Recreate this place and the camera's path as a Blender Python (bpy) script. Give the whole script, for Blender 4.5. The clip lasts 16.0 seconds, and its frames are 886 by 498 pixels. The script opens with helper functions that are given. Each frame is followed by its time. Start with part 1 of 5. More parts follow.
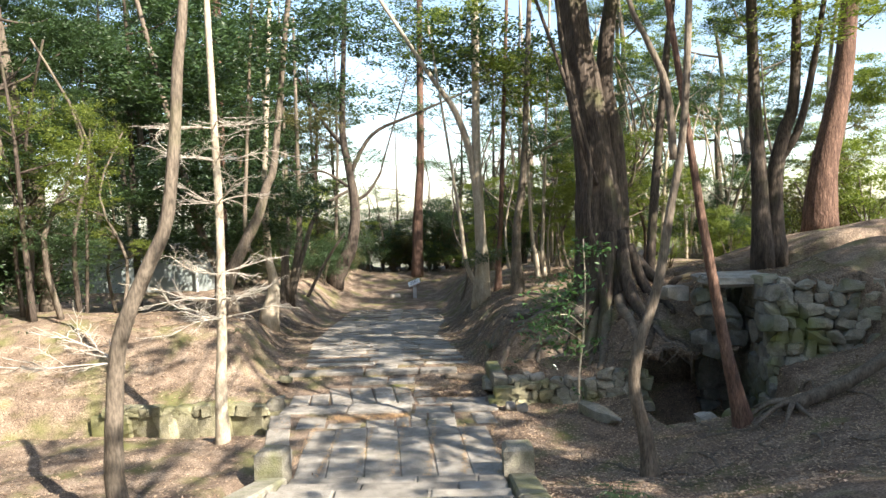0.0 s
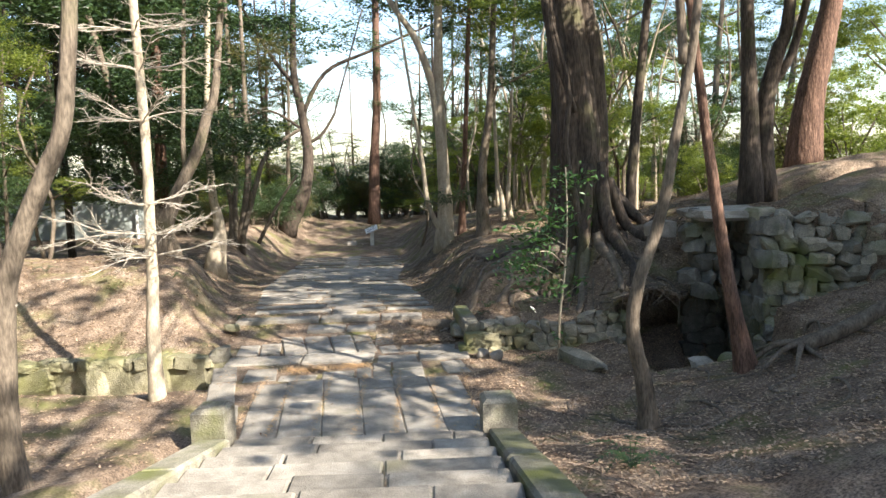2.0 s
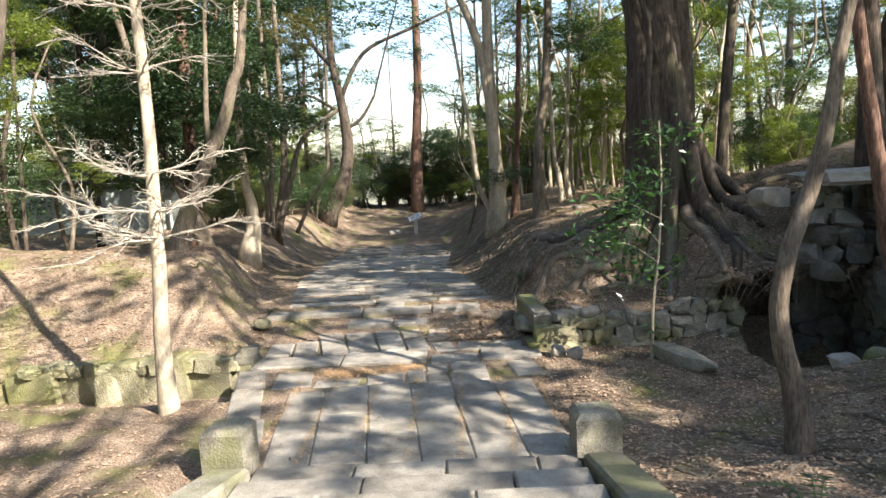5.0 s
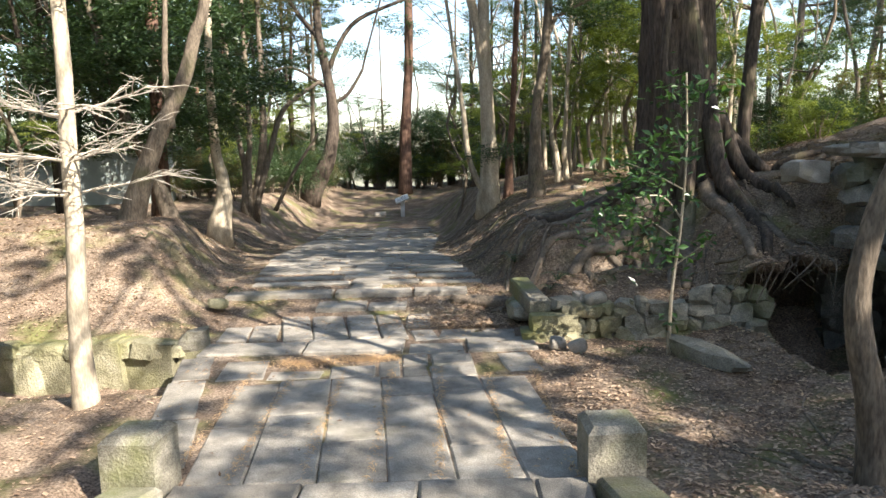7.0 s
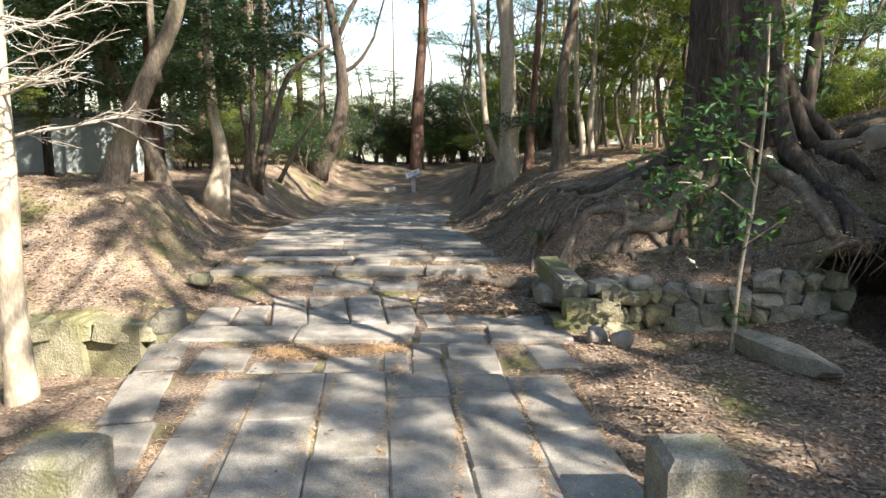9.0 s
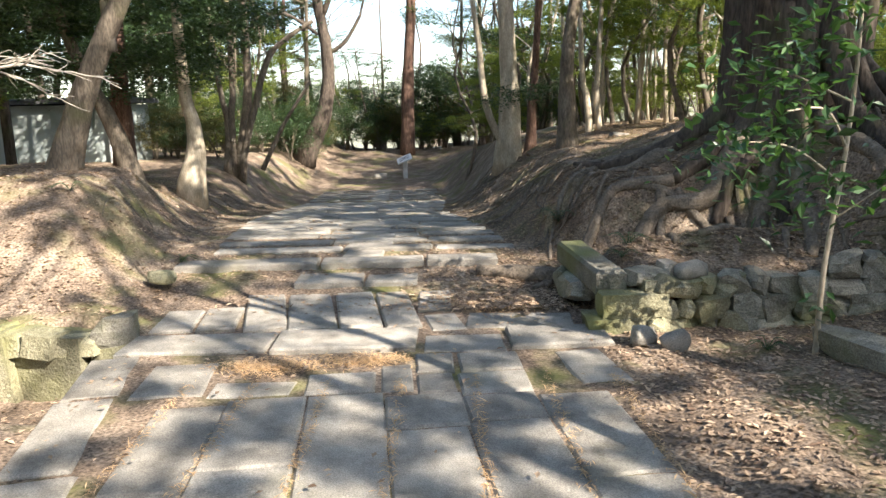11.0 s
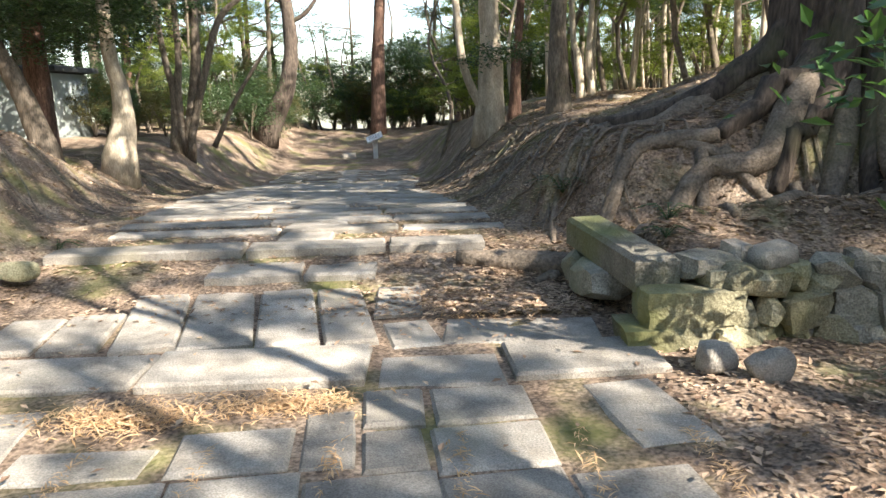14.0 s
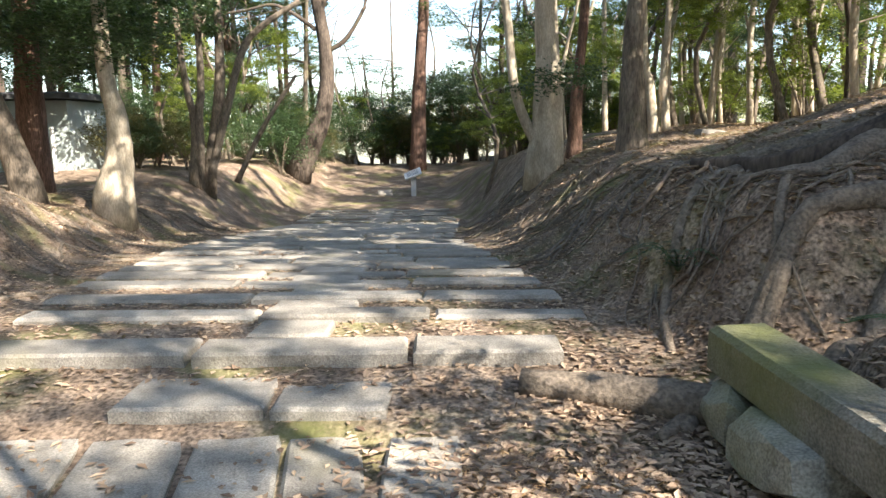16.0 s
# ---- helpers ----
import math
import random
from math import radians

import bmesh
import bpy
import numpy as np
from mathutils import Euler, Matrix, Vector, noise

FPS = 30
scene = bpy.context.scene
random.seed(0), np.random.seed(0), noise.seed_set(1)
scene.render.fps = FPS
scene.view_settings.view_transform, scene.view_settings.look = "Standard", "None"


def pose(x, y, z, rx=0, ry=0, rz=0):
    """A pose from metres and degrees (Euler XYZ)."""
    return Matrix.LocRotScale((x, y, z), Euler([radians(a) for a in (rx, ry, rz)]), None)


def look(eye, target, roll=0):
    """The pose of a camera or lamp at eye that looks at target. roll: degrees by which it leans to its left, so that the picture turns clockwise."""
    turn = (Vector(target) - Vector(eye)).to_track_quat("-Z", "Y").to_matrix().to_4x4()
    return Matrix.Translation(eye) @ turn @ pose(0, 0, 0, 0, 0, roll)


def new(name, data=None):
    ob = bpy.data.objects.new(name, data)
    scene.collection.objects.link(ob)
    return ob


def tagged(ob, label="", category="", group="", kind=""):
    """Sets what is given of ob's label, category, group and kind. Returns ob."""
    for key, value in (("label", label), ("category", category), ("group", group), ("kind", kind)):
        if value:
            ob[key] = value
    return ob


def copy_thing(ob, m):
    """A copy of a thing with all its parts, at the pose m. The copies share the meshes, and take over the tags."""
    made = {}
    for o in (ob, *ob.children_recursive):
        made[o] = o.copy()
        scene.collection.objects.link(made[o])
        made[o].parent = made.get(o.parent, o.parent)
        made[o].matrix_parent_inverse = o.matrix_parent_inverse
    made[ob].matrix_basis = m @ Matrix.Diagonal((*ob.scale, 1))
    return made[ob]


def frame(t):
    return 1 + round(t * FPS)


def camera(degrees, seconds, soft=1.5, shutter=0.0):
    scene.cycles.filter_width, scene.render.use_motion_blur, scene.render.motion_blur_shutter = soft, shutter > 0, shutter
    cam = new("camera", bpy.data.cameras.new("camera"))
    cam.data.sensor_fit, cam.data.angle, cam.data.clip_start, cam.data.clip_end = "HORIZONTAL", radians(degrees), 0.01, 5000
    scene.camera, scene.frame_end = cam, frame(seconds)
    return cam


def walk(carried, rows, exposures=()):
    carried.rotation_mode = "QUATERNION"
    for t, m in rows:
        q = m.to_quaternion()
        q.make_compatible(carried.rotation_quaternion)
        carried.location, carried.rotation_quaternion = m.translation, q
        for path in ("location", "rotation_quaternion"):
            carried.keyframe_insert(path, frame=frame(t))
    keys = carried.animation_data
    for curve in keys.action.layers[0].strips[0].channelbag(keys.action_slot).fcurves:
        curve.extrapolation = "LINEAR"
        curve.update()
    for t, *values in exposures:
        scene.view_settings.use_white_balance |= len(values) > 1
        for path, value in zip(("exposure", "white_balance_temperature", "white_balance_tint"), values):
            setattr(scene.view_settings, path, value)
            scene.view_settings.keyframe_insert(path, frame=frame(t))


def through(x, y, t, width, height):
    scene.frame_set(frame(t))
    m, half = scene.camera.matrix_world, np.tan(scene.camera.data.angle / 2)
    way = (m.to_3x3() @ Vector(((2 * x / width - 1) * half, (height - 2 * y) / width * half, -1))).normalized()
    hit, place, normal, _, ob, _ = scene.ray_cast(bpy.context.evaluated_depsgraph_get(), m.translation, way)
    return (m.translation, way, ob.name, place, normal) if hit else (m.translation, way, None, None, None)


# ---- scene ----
cam = camera(63.1, 16.0)
PATH = [
    (0, (0.245, -0.027, 3.515), (0.208, 1.97, 3.414), -1.5),
    (0.5, (0.149, 0.284, 3.422), (0.106, 2.278, 3.272), -0.8),
    (1, (0.168, 0.654, 3.324), (0.147, 2.643, 3.12), -1.1),
    (1.5, (0.085, 0.997, 3.191), (0.208, 2.981, 2.977), -1.0),
    (2, (0.057, 1.353, 3.105), (0.14, 3.338, 2.869), -1.4),
    (2.5, (-0.041, 1.681, 3.016), (0.01, 3.664, 2.764), -1.0),
    (3, (-0.136, 1.965, 2.959), (-0.054, 3.949, 2.718), -1.7),
    (3.5, (-0.123, 2.292, 2.926), (-0.086, 4.282, 2.738), -2.4),
    (4, (-0.171, 2.59, 2.824), (-0.189, 4.583, 2.657), -3.2),
    (4.2, (-0.165, 2.711, 2.795), (-0.198, 4.7, 2.586), -3.4),
    (6.5, (-0.203, 4.313, 2.447), (-0.211, 6.294, 2.171), -1.8),
    (7, (-0.135, 4.647, 2.327), (-0.138, 6.626, 2.04), -1.3),
    (7.5, (-0.135, 4.979, 2.28), (-0.121, 6.957, 1.981), -0.2),
    (8, (-0.174, 5.338, 2.192), (-0.161, 7.316, 1.892), -0.1),
    (8.5, (-0.139, 5.673, 2.124), (-0.173, 7.648, 1.81), -0.1),
    (9, (-0.235, 5.953, 2.047), (-0.264, 7.923, 1.706), -0.2),
    (9.2, (-0.213, 6.078, 2.024), (-0.223, 8.045, 1.662), 0.2),
    (11.3, (-0.391, 7.427, 1.789), (-0.398, 9.392, 1.416), -1.5),
    (11.5, (-0.384, 7.535, 1.803), (-0.404, 9.504, 1.454), -1.0),
    (12, (-0.319, 7.878, 1.686), (-0.372, 9.862, 1.44), -1.8),
    (12.5, (-0.351, 8.238, 1.59), (-0.365, 10.221, 1.33), -1.4),
    (13, (-0.31, 8.605, 1.487), (-0.29, 10.58, 1.171), -1.5),
    (13.5, (-0.311, 8.915, 1.43), (-0.271, 10.882, 1.073), -1.4),
    (14, (-0.33, 9.228, 1.37), (-0.27, 11.184, 0.959), -1.5),
    (14.5, (-0.224, 9.633, 1.297), (-0.094, 11.597, 0.942), -1.4),
    (15, (-0.326, 10.194, 1.27), (-0.167, 12.173, 1.032), -0.7),
    (15.5, (-0.328, 10.79, 1.275), (-0.301, 12.772, 1.009), -1.8),
    (16, (-0.342, 11.377, 1.327), (-0.388, 13.351, 1.012), -0.8),
]
walk(cam, [(t, look(eye, target, roll)) for t, eye, target, roll in PATH], [(0, 1.7), (4, 1.7), (11, 1.85), (16, 2.1)])

# ---------------------------------------------------------------- world, sun
SUN_DIR = Vector((0.73, -0.68, 0.0)).normalized()
SUN_EL = radians(36)
world = bpy.data.worlds.new("sky")
scene.world = world
world.use_nodes = True
wn = world.node_tree.nodes
wl = world.node_tree.links
sky = wn.new("ShaderNodeTexSky")
sky.sky_type, sky.sun_disc = "NISHITA", False
sky.sun_elevation = SUN_EL
sky.sun_rotation = math.atan2(SUN_DIR.x, SUN_DIR.y)
sky.air_density, sky.dust_density, sky.ozone_density = 1.0, 0.8, 0.6
wl.new(sky.outputs[0], wn["Background"].inputs[0])
wn["Background"].inputs[1].default_value = 0.115

sun = new("sun", bpy.data.lights.new("sun", "SUN"))
sun.data.energy, sun.data.angle, sun.data.color = 5.0, radians(0.5), (1.0, 0.92, 0.82)
to_sun = Vector((SUN_DIR.x * math.cos(SUN_EL), SUN_DIR.y * math.cos(SUN_EL), math.sin(SUN_EL)))
sun.matrix_world = look(to_sun * 60, (0, 0, 0))

# ---------------------------------------------------------------- materials
def mat(name, stops, scale=3.0, detail=6.0, rough=0.85, bump=0.3, bump_scale=30.0, stretch=(1, 1, 1),
        moss=None, moss_amount=0.5, vary=0.0, fine=None, spec=0.3):
    """Procedural surface: colour ramp over noise, optional moss patches, piece-to-piece variation and fine bump."""
    m = bpy.data.materials.new(name)
    m.use_nodes = True
    n, l = m.node_tree.nodes, m.node_tree.links
    b = n["Principled BSDF"]
    b.inputs["Roughness"].default_value = rough
    b.inputs["Specular IOR Level"].default_value = spec
    tc = n.new("ShaderNodeTexCoord")
    mp = n.new("ShaderNodeMapping")
    mp.inputs["Scale"].default_value = stretch
    geo = n.new("ShaderNodeNewGeometry")
    l.new(geo.outputs["Position"], mp.inputs["Vector"])
    nz = n.new("ShaderNodeTexNoise")
    nz.inputs["Scale"].default_value, nz.inputs["Detail"].default_value, nz.inputs["Roughness"].default_value = scale, detail, 0.65
    l.new(mp.outputs[0], nz.inputs["Vector"])
    ramp = n.new("ShaderNodeValToRGB")
    e = ramp.color_ramp.elements
    while len(e) < len(stops):
        e.new(0.5)
    for k, (p, c) in zip(e, stops):
        k.position, k.color = p, (*c, 1)
    l.new(nz.outputs["Fac"], ramp.inputs[0])
    col = ramp.outputs[0]
    if fine:
        n2 = n.new("ShaderNodeTexNoise")
        n2.inputs["Scale"].default_value, n2.inputs["Detail"].default_value = fine[0], 3
        l.new(mp.outputs[0], n2.inputs["Vector"])
        r2 = n.new("ShaderNodeMapRange")
        r2.inputs[1].default_value, r2.inputs[2].default_value = 0.35, 0.65
        r2.inputs[3].default_value, r2.inputs[4].default_value = 1 - fine[1], 1 + fine[1]
        l.new(n2.outputs["Fac"], r2.inputs[0])
        mx = n.new("ShaderNodeVectorMath")
        mx.operation = "SCALE"
        l.new(col, mx.inputs[0])
        l.new(r2.outputs[0], mx.inputs["Scale"])
        col = mx.outputs[0]
    if vary:
        oi = n.new("ShaderNodeObjectInfo")
        r3 = n.new("ShaderNodeMapRange")
        r3.inputs[3].default_value, r3.inputs[4].default_value = 1 - vary, 1 + vary
        l.new(oi.outputs["Random"], r3.inputs[0])
        mx = n.new("ShaderNodeVectorMath")
        mx.operation = "SCALE"
        l.new(col, mx.inputs[0])
        l.new(r3.outputs[0], mx.inputs["Scale"])
        col = mx.outputs[0]
    if moss:
        n4 = n.new("ShaderNodeTexNoise")
        n4.inputs["Scale"].default_value, n4.inputs["Detail"].default_value = 1.3, 8
        l.new(geo.outputs["Position"], n4.inputs["Vector"])
        r4 = n.new("ShaderNodeMapRange")
        r4.inputs[1].default_value, r4.inputs[2].default_value = 0.66 - 0.4 * moss_amount, 0.90 - 0.4 * moss_amount
        l.new(n4.outputs["Fac"], r4.inputs[0])
        mm = n.new("ShaderNodeMix")
        mm.data_type = "RGBA"
        l.new(r4.outputs[0], mm.inputs[0])
        l.new(col, mm.inputs[6])
        mm.inputs[7].default_value = (*moss, 1)
        col = mm.outputs[2]
    l.new(col, b.inputs["Base Color"])
    bn = n.new("ShaderNodeTexNoise")
    bn.inputs["Scale"].default_value, bn.inputs["Detail"].default_value = bump_scale, 6
    l.new(mp.outputs[0], bn.inputs["Vector"])
    bp = n.new("ShaderNodeBump")
    bp.inputs["Strength"].default_value, bp.inputs["Distance"].default_value = bump, 0.03
    l.new(bn.outputs["Fac"], bp.inputs["Height"])
    l.new(bp.outputs[0], b.inputs["Normal"])
    return m


def leaf_mat(name, dark, light, rough=0.45, through=0.35):
    """Leaves: colour differs from leaf to leaf, light shines through."""
    m = bpy.data.materials.new(name)
    m.use_nodes = True
    n, l = m.node_tree.nodes, m.node_tree.links
    b = n["Principled BSDF"]
    geo = n.new("ShaderNodeNewGeometry")
    ramp = n.new("ShaderNodeValToRGB")
    ramp.color_ramp.elements[0].color, ramp.color_ramp.elements[1].color = (*dark, 1), (*light, 1)
    l.new(geo.outputs["Random Per Island"], ramp.inputs[0])
    l.new(ramp.outputs[0], b.inputs["Base Color"])
    b.inputs["Roughness"].default_value = rough
    b.inputs["Specular IOR Level"].default_value = 0.4
    tr = n.new("ShaderNodeBsdfTranslucent")
    sc = n.new("ShaderNodeVectorMath")
    sc.operation = "MULTIPLY"
    sc.inputs[1].default_value = (1.5, 1.6, 0.75)
    l.new(ramp.outputs[0], sc.inputs[0])
    l.new(sc.outputs[0], tr.inputs[0])
    mix = n.new("ShaderNodeMixShader")
    mix.inputs[0].default_value = through
    l.new(b.outputs[0], mix.inputs[1])
    l.new(tr.outputs[0], mix.inputs[2])
    l.new(mix.outputs[0], n["Material Output"].inputs[0])
    return m


EARTH = mat("leafy_earth", [(0.28, (0.105, 0.075, 0.053)), (0.5, (0.21, 0.156, 0.113)), (0.72, (0.37, 0.29, 0.212))], 2.2, 10, 0.95, 0.7, 26,
            moss=(0.17, 0.175, 0.06), moss_amount=0.36, fine=(45, 0.5), spec=0.1)
STONE = mat("weathered_granite", [(0.25, (0.135, 0.12, 0.098)), (0.5, (0.27, 0.245, 0.205)), (0.8, (0.41, 0.38, 0.325))], 4, 8, 0.75, 0.35, 60,
            vary=0.22, fine=(120, 0.25), moss=(0.17, 0.16, 0.095), moss_amount=0.15)
MOSSTONE = mat("moss_covered_stone", [(0.25, (0.13, 0.12, 0.07)), (0.5, (0.24, 0.22, 0.14)), (0.8, (0.36, 0.33, 0.24))], 5, 8, 0.9, 0.6, 40,
               vary=0.3, fine=(90, 0.3), moss=(0.20, 0.20, 0.07), moss_amount=0.62)
WALLSTONE = mat("mossy_field_stone", [(0.25, (0.12, 0.11, 0.085)), (0.5, (0.25, 0.23, 0.18)), (0.8, (0.38, 0.35, 0.29))], 5, 8, 0.85, 0.5, 40,
                vary=0.3, fine=(90, 0.3), moss=(0.15, 0.16, 0.05), moss_amount=0.5)
# field stone again, its colours darkened to carry the shade of the recess
SHADESTONE = mat("shaded_field_stone", [(0.25, (0.07, 0.065, 0.055)), (0.5, (0.16, 0.15, 0.125)), (0.8, (0.27, 0.25, 0.21))], 5, 8, 0.85, 0.5, 40,
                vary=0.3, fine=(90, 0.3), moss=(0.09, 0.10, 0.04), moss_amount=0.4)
BARK_PALE = mat("pale_smooth_bark", [(0.3, (0.27, 0.22, 0.155)), (0.6, (0.46, 0.39, 0.29)), (0.8, (0.58, 0.50, 0.39))], 8, 6, 0.8, 0.3, 40, (1, 1, 0.3), fine=(60, 0.2))
BARK_GREY = mat("grey_brown_bark", [(0.3, (0.085, 0.066, 0.048)), (0.6, (0.185, 0.150, 0.112)), (0.8, (0.27, 0.225, 0.17))], 9, 7, 0.9, 0.6, 25, (1, 1, 0.25), fine=(50, 0.3),
                moss=(0.14, 0.14, 0.06), moss_amount=0.2)
BARK_RED = mat("reddish_conifer_bark", [(0.3, (0.065, 0.037, 0.027)), (0.55, (0.16, 0.094, 0.066)), (0.8, (0.27, 0.17, 0.12))], 14, 7, 0.9, 0.8, 30, (1, 1, 0.18), fine=(70, 0.35))
BARK_DARK = mat("dark_old_bark", [(0.3, (0.034, 0.026, 0.020)), (0.55, (0.088, 0.068, 0.052)), (0.8, (0.16, 0.125, 0.095))], 8, 8, 0.95, 0.9, 16, (1, 1, 0.2), fine=(40, 0.35),
                moss=(0.10, 0.10, 0.045), moss_amount=0.25)
TWIG = mat("bare_twig", [(0.3, (0.34, 0.30, 0.24)), (0.7, (0.5, 0.45, 0.37))], 12, 4, 0.8, 0.2, 60)
ROOT = mat("exposed_root_bark", [(0.3, (0.10, 0.08, 0.058)), (0.6, (0.20, 0.16, 0.12)), (0.8, (0.29, 0.235, 0.18))], 9, 7, 0.9, 0.6, 30, fine=(50, 0.3),
           moss=(0.13, 0.13, 0.06), moss_amount=0.3)
LEAF_DARK = leaf_mat("evergreen_leaf", (0.022, 0.042, 0.019), (0.072, 0.118, 0.045), 0.38, 0.30)
LEAF_LIGHT = leaf_mat("sunny_leaf", (0.08, 0.11, 0.025), (0.23, 0.27, 0.06), 0.5, 0.45)
LEAF_OLIVE = leaf_mat("olive_leaf", (0.05, 0.055, 0.022), (0.15, 0.13, 0.05), 0.6, 0.35)
LEAF_SAPLING = leaf_mat("glossy_sapling_leaf", (0.03, 0.065, 0.025), (0.085, 0.17, 0.05), 0.3, 0.3)
LITTER = leaf_mat("fallen_leaf", (0.13, 0.078, 0.050), (0.52, 0.385, 0.265), 0.8, 0.1)
NEEDLES = leaf_mat("fallen_needle", (0.38, 0.23, 0.11), (0.66, 0.46, 0.27), 0.8, 0.1)
WALLPAINT = mat("grey_green_render", [(0.3, (0.30, 0.34, 0.32)), (0.7, (0.42, 0.46, 0.44))], 1.5, 6, 0.85, 0.1, 50)
ROOFTIN = mat("dark_roof", [(0.3, (0.05, 0.05, 0.05)), (0.7, (0.10, 0.10, 0.10))], 3, 5, 0.7, 0.2, 30)
SIGNWHITE = mat("sign_panel", [(0.3, (0.62, 0.62, 0.60)), (0.7, (0.75, 0.75, 0.72))], 3, 4, 0.5, 0.05, 50)
SIGNGREY = mat("sign_post_stone", [(0.3, (0.48, 0.46, 0.42)), (0.7, (0.64, 0.62, 0.58))], 6, 5, 0.8, 0.2, 50)
INK = mat("dark_ink", [(0.3, (0.05, 0.05, 0.06)), (0.7, (0.09, 0.09, 0.1))], 6, 2, 0.6, 0.0, 50)

# ---------------------------------------------------------------- mesh helpers
class Geo:
    """Collects vertices and faces of one mesh."""
    def __init__(self):
        self.v, self.f, self.n = [], [], 0

    def add(self, v, f):
        v = np.asarray(v, float)
        self.v.append(v)
        self.f.extend([tuple(int(i) + self.n for i in q) for q in f])
        self.n += len(v)
        return self

    def tube(self, pts, radii, seg=8, rough=0.0, rng=None, flute=0.0, lobes=5):
        pts = np.asarray(pts, float)
        radii = np.broadcast_to(np.asarray(radii, float), (len(pts),))
        t = np.gradient(pts, axis=0)
        t /= np.linalg.norm(t, axis=1)[:, None] + 1e-9
        ref = np.array([1.0, 0, 0]) if abs(t[0][0]) < 0.8 else np.array([0, 1.0, 0])
        a = np.linspace(0, 2 * np.pi, seg, endpoint=False)
        rows = []
        for p, d, r in zip(pts, t, radii):
            u = np.cross(d, ref)
            u /= np.linalg.norm(u) + 1e-9
            w = np.cross(d, u)
            rr = np.full(seg, r)
            if rough and rng is not None:
                rr = rr * (1 + rng.uniform(-rough, rough, seg))
            if flute:
                rr = rr * (1 + flute * np.sin(lobes * a + p[2] * 0.7) + flute * 0.5 * np.sin((lobes * 2 + 1) * a + 1.3))
            rows.append(p + np.outer(np.cos(a) * rr, u) + np.outer(np.sin(a) * rr, w))
        v = np.concatenate(rows)
        f = []
        for i in range(len(pts) - 1):
            for j in range(seg):
                k = (j + 1) % seg
                f.append((i * seg + j, i * seg + k, (i + 1) * seg + k, (i + 1) * seg + j))
        f.append(tuple(range(seg - 1, -1, -1)))
        f.append(tuple((len(pts) - 1) * seg + j for j in range(seg)))
        return self.add(v, f)

    def leaves(self, c, size, rng, up=0.4, long=2.2):
        """One folded four-cornered leaf at each centre."""
        c = np.asarray(c, float)
        n = len(c)
        s = np.broadcast_to(np.asarray(size, float), (n,)) * rng.uniform(0.6, 1.3, n)
        d = rng.normal(size=(n, 3))
        d[:, 2] *= 0.5 if up < 2 else 0.14
        d /= np.linalg.norm(d, axis=1)[:, None]
        nn = rng.normal(size=(n, 3)) + np.array([0, 0, up * 4])
        w = np.cross(nn, d)
        w /= np.linalg.norm(w, axis=1)[:, None] + 1e-9
        k = np.cross(d, w)
        a = c - d * (s * 0.5)[:, None]
        b = c + d * (s * 0.5)[:, None]
        l1 = c + w * (s * 0.5 / long)[:, None] + k * (s * 0.08)[:, None]
        l2 = c - w * (s * 0.5 / long)[:, None] + k * (s * 0.08)[:, None]
        v = np.stack([a, l1, b, l2], 1).reshape(-1, 3)
        base = self.n
        self.v.append(v)
        self.f.extend([(base + 4 * i, base + 4 * i + 1, base + 4 * i + 2, base + 4 * i + 3) for i in range(n)])
        self.n += 4 * n
        return self

    def block(self, x, y, z, dx, dy, dz, rot=0.0, chamfer=0.012, jit=0.0, rng=None, tilt=(0, 0)):
        """A slab with worn upper edges; x, y centre, z top."""
        hx, hy = dx / 2, dy / 2
        q = np.array([(-hx, -hy), (hx, -hy), (hx, hy), (-hx, hy)])
        if rng is not None and jit:
            q = q + rng.uniform(-jit, jit, (4, 2))
        inner = q * (1 - chamfer * 2 / np.array([dx, dy]))
        lo = np.c_[q, np.full(4, -dz)]
        mid = np.c_[q, np.full(4, -chamfer)]
        top = np.c_[inner, np.zeros(4)]
        v = np.concatenate([lo, mid, top])
        v[:, 2] += v[:, 0] * tilt[0] + v[:, 1] * tilt[1]
        c, s = math.cos(rot), math.sin(rot)
        v[:, :2] = v[:, :2] @ np.array([[c, s], [-s, c]])
        v += (x, y, z)
        f = [(0, 3, 2, 1), (8, 9, 10, 11)]
        for i in range(4):
            j = (i + 1) % 4
            f += [(i, j, 4 + j, 4 + i), (4 + i, 4 + j, 8 + j, 8 + i)]
        return self.add(v, f)

    def rock(self, x, y, z, dx, dy, dz, rng, rot=0.0, square=0.55, jit=0.10, tilt=0.0):
        """An irregular stone: a cube of 54 faces drawn towards a rounded shape and dented unevenly."""
        g, ix, f = [], {}, []
        for ax in range(3):
            for sgn in (-1, 1):
                for a0 in range(3):
                    for b0 in range(3):
                        q = []
                        for da, db in ((0, 0), (1, 0), (1, 1), (0, 1)):
                            p = [0, 0, 0]
                            p[ax], p[(ax + 1) % 3], p[(ax + 2) % 3] = sgn * 3, 2 * (a0 + da) - 3, 2 * (b0 + db) - 3
                            p = tuple(p)
                            if p not in ix:
                                ix[p] = len(g)
                                g.append(p)
                            q.append(ix[p])
                        f.append(tuple(q if sgn > 0 else q[::-1]))
        p = np.array(g, float) / 3
        r = p / np.linalg.norm(p, axis=1)[:, None]
        p = p * square + r * (1 - square) * 1.12
        k = rng.normal(size=(3, 3)) * 1.3
        p = p + r * (np.sin(p @ k + rng.uniform(0, 6.28, 3)).sum(1) * jit * 0.55)[:, None] + rng.uniform(-jit, jit, p.shape) * 0.35
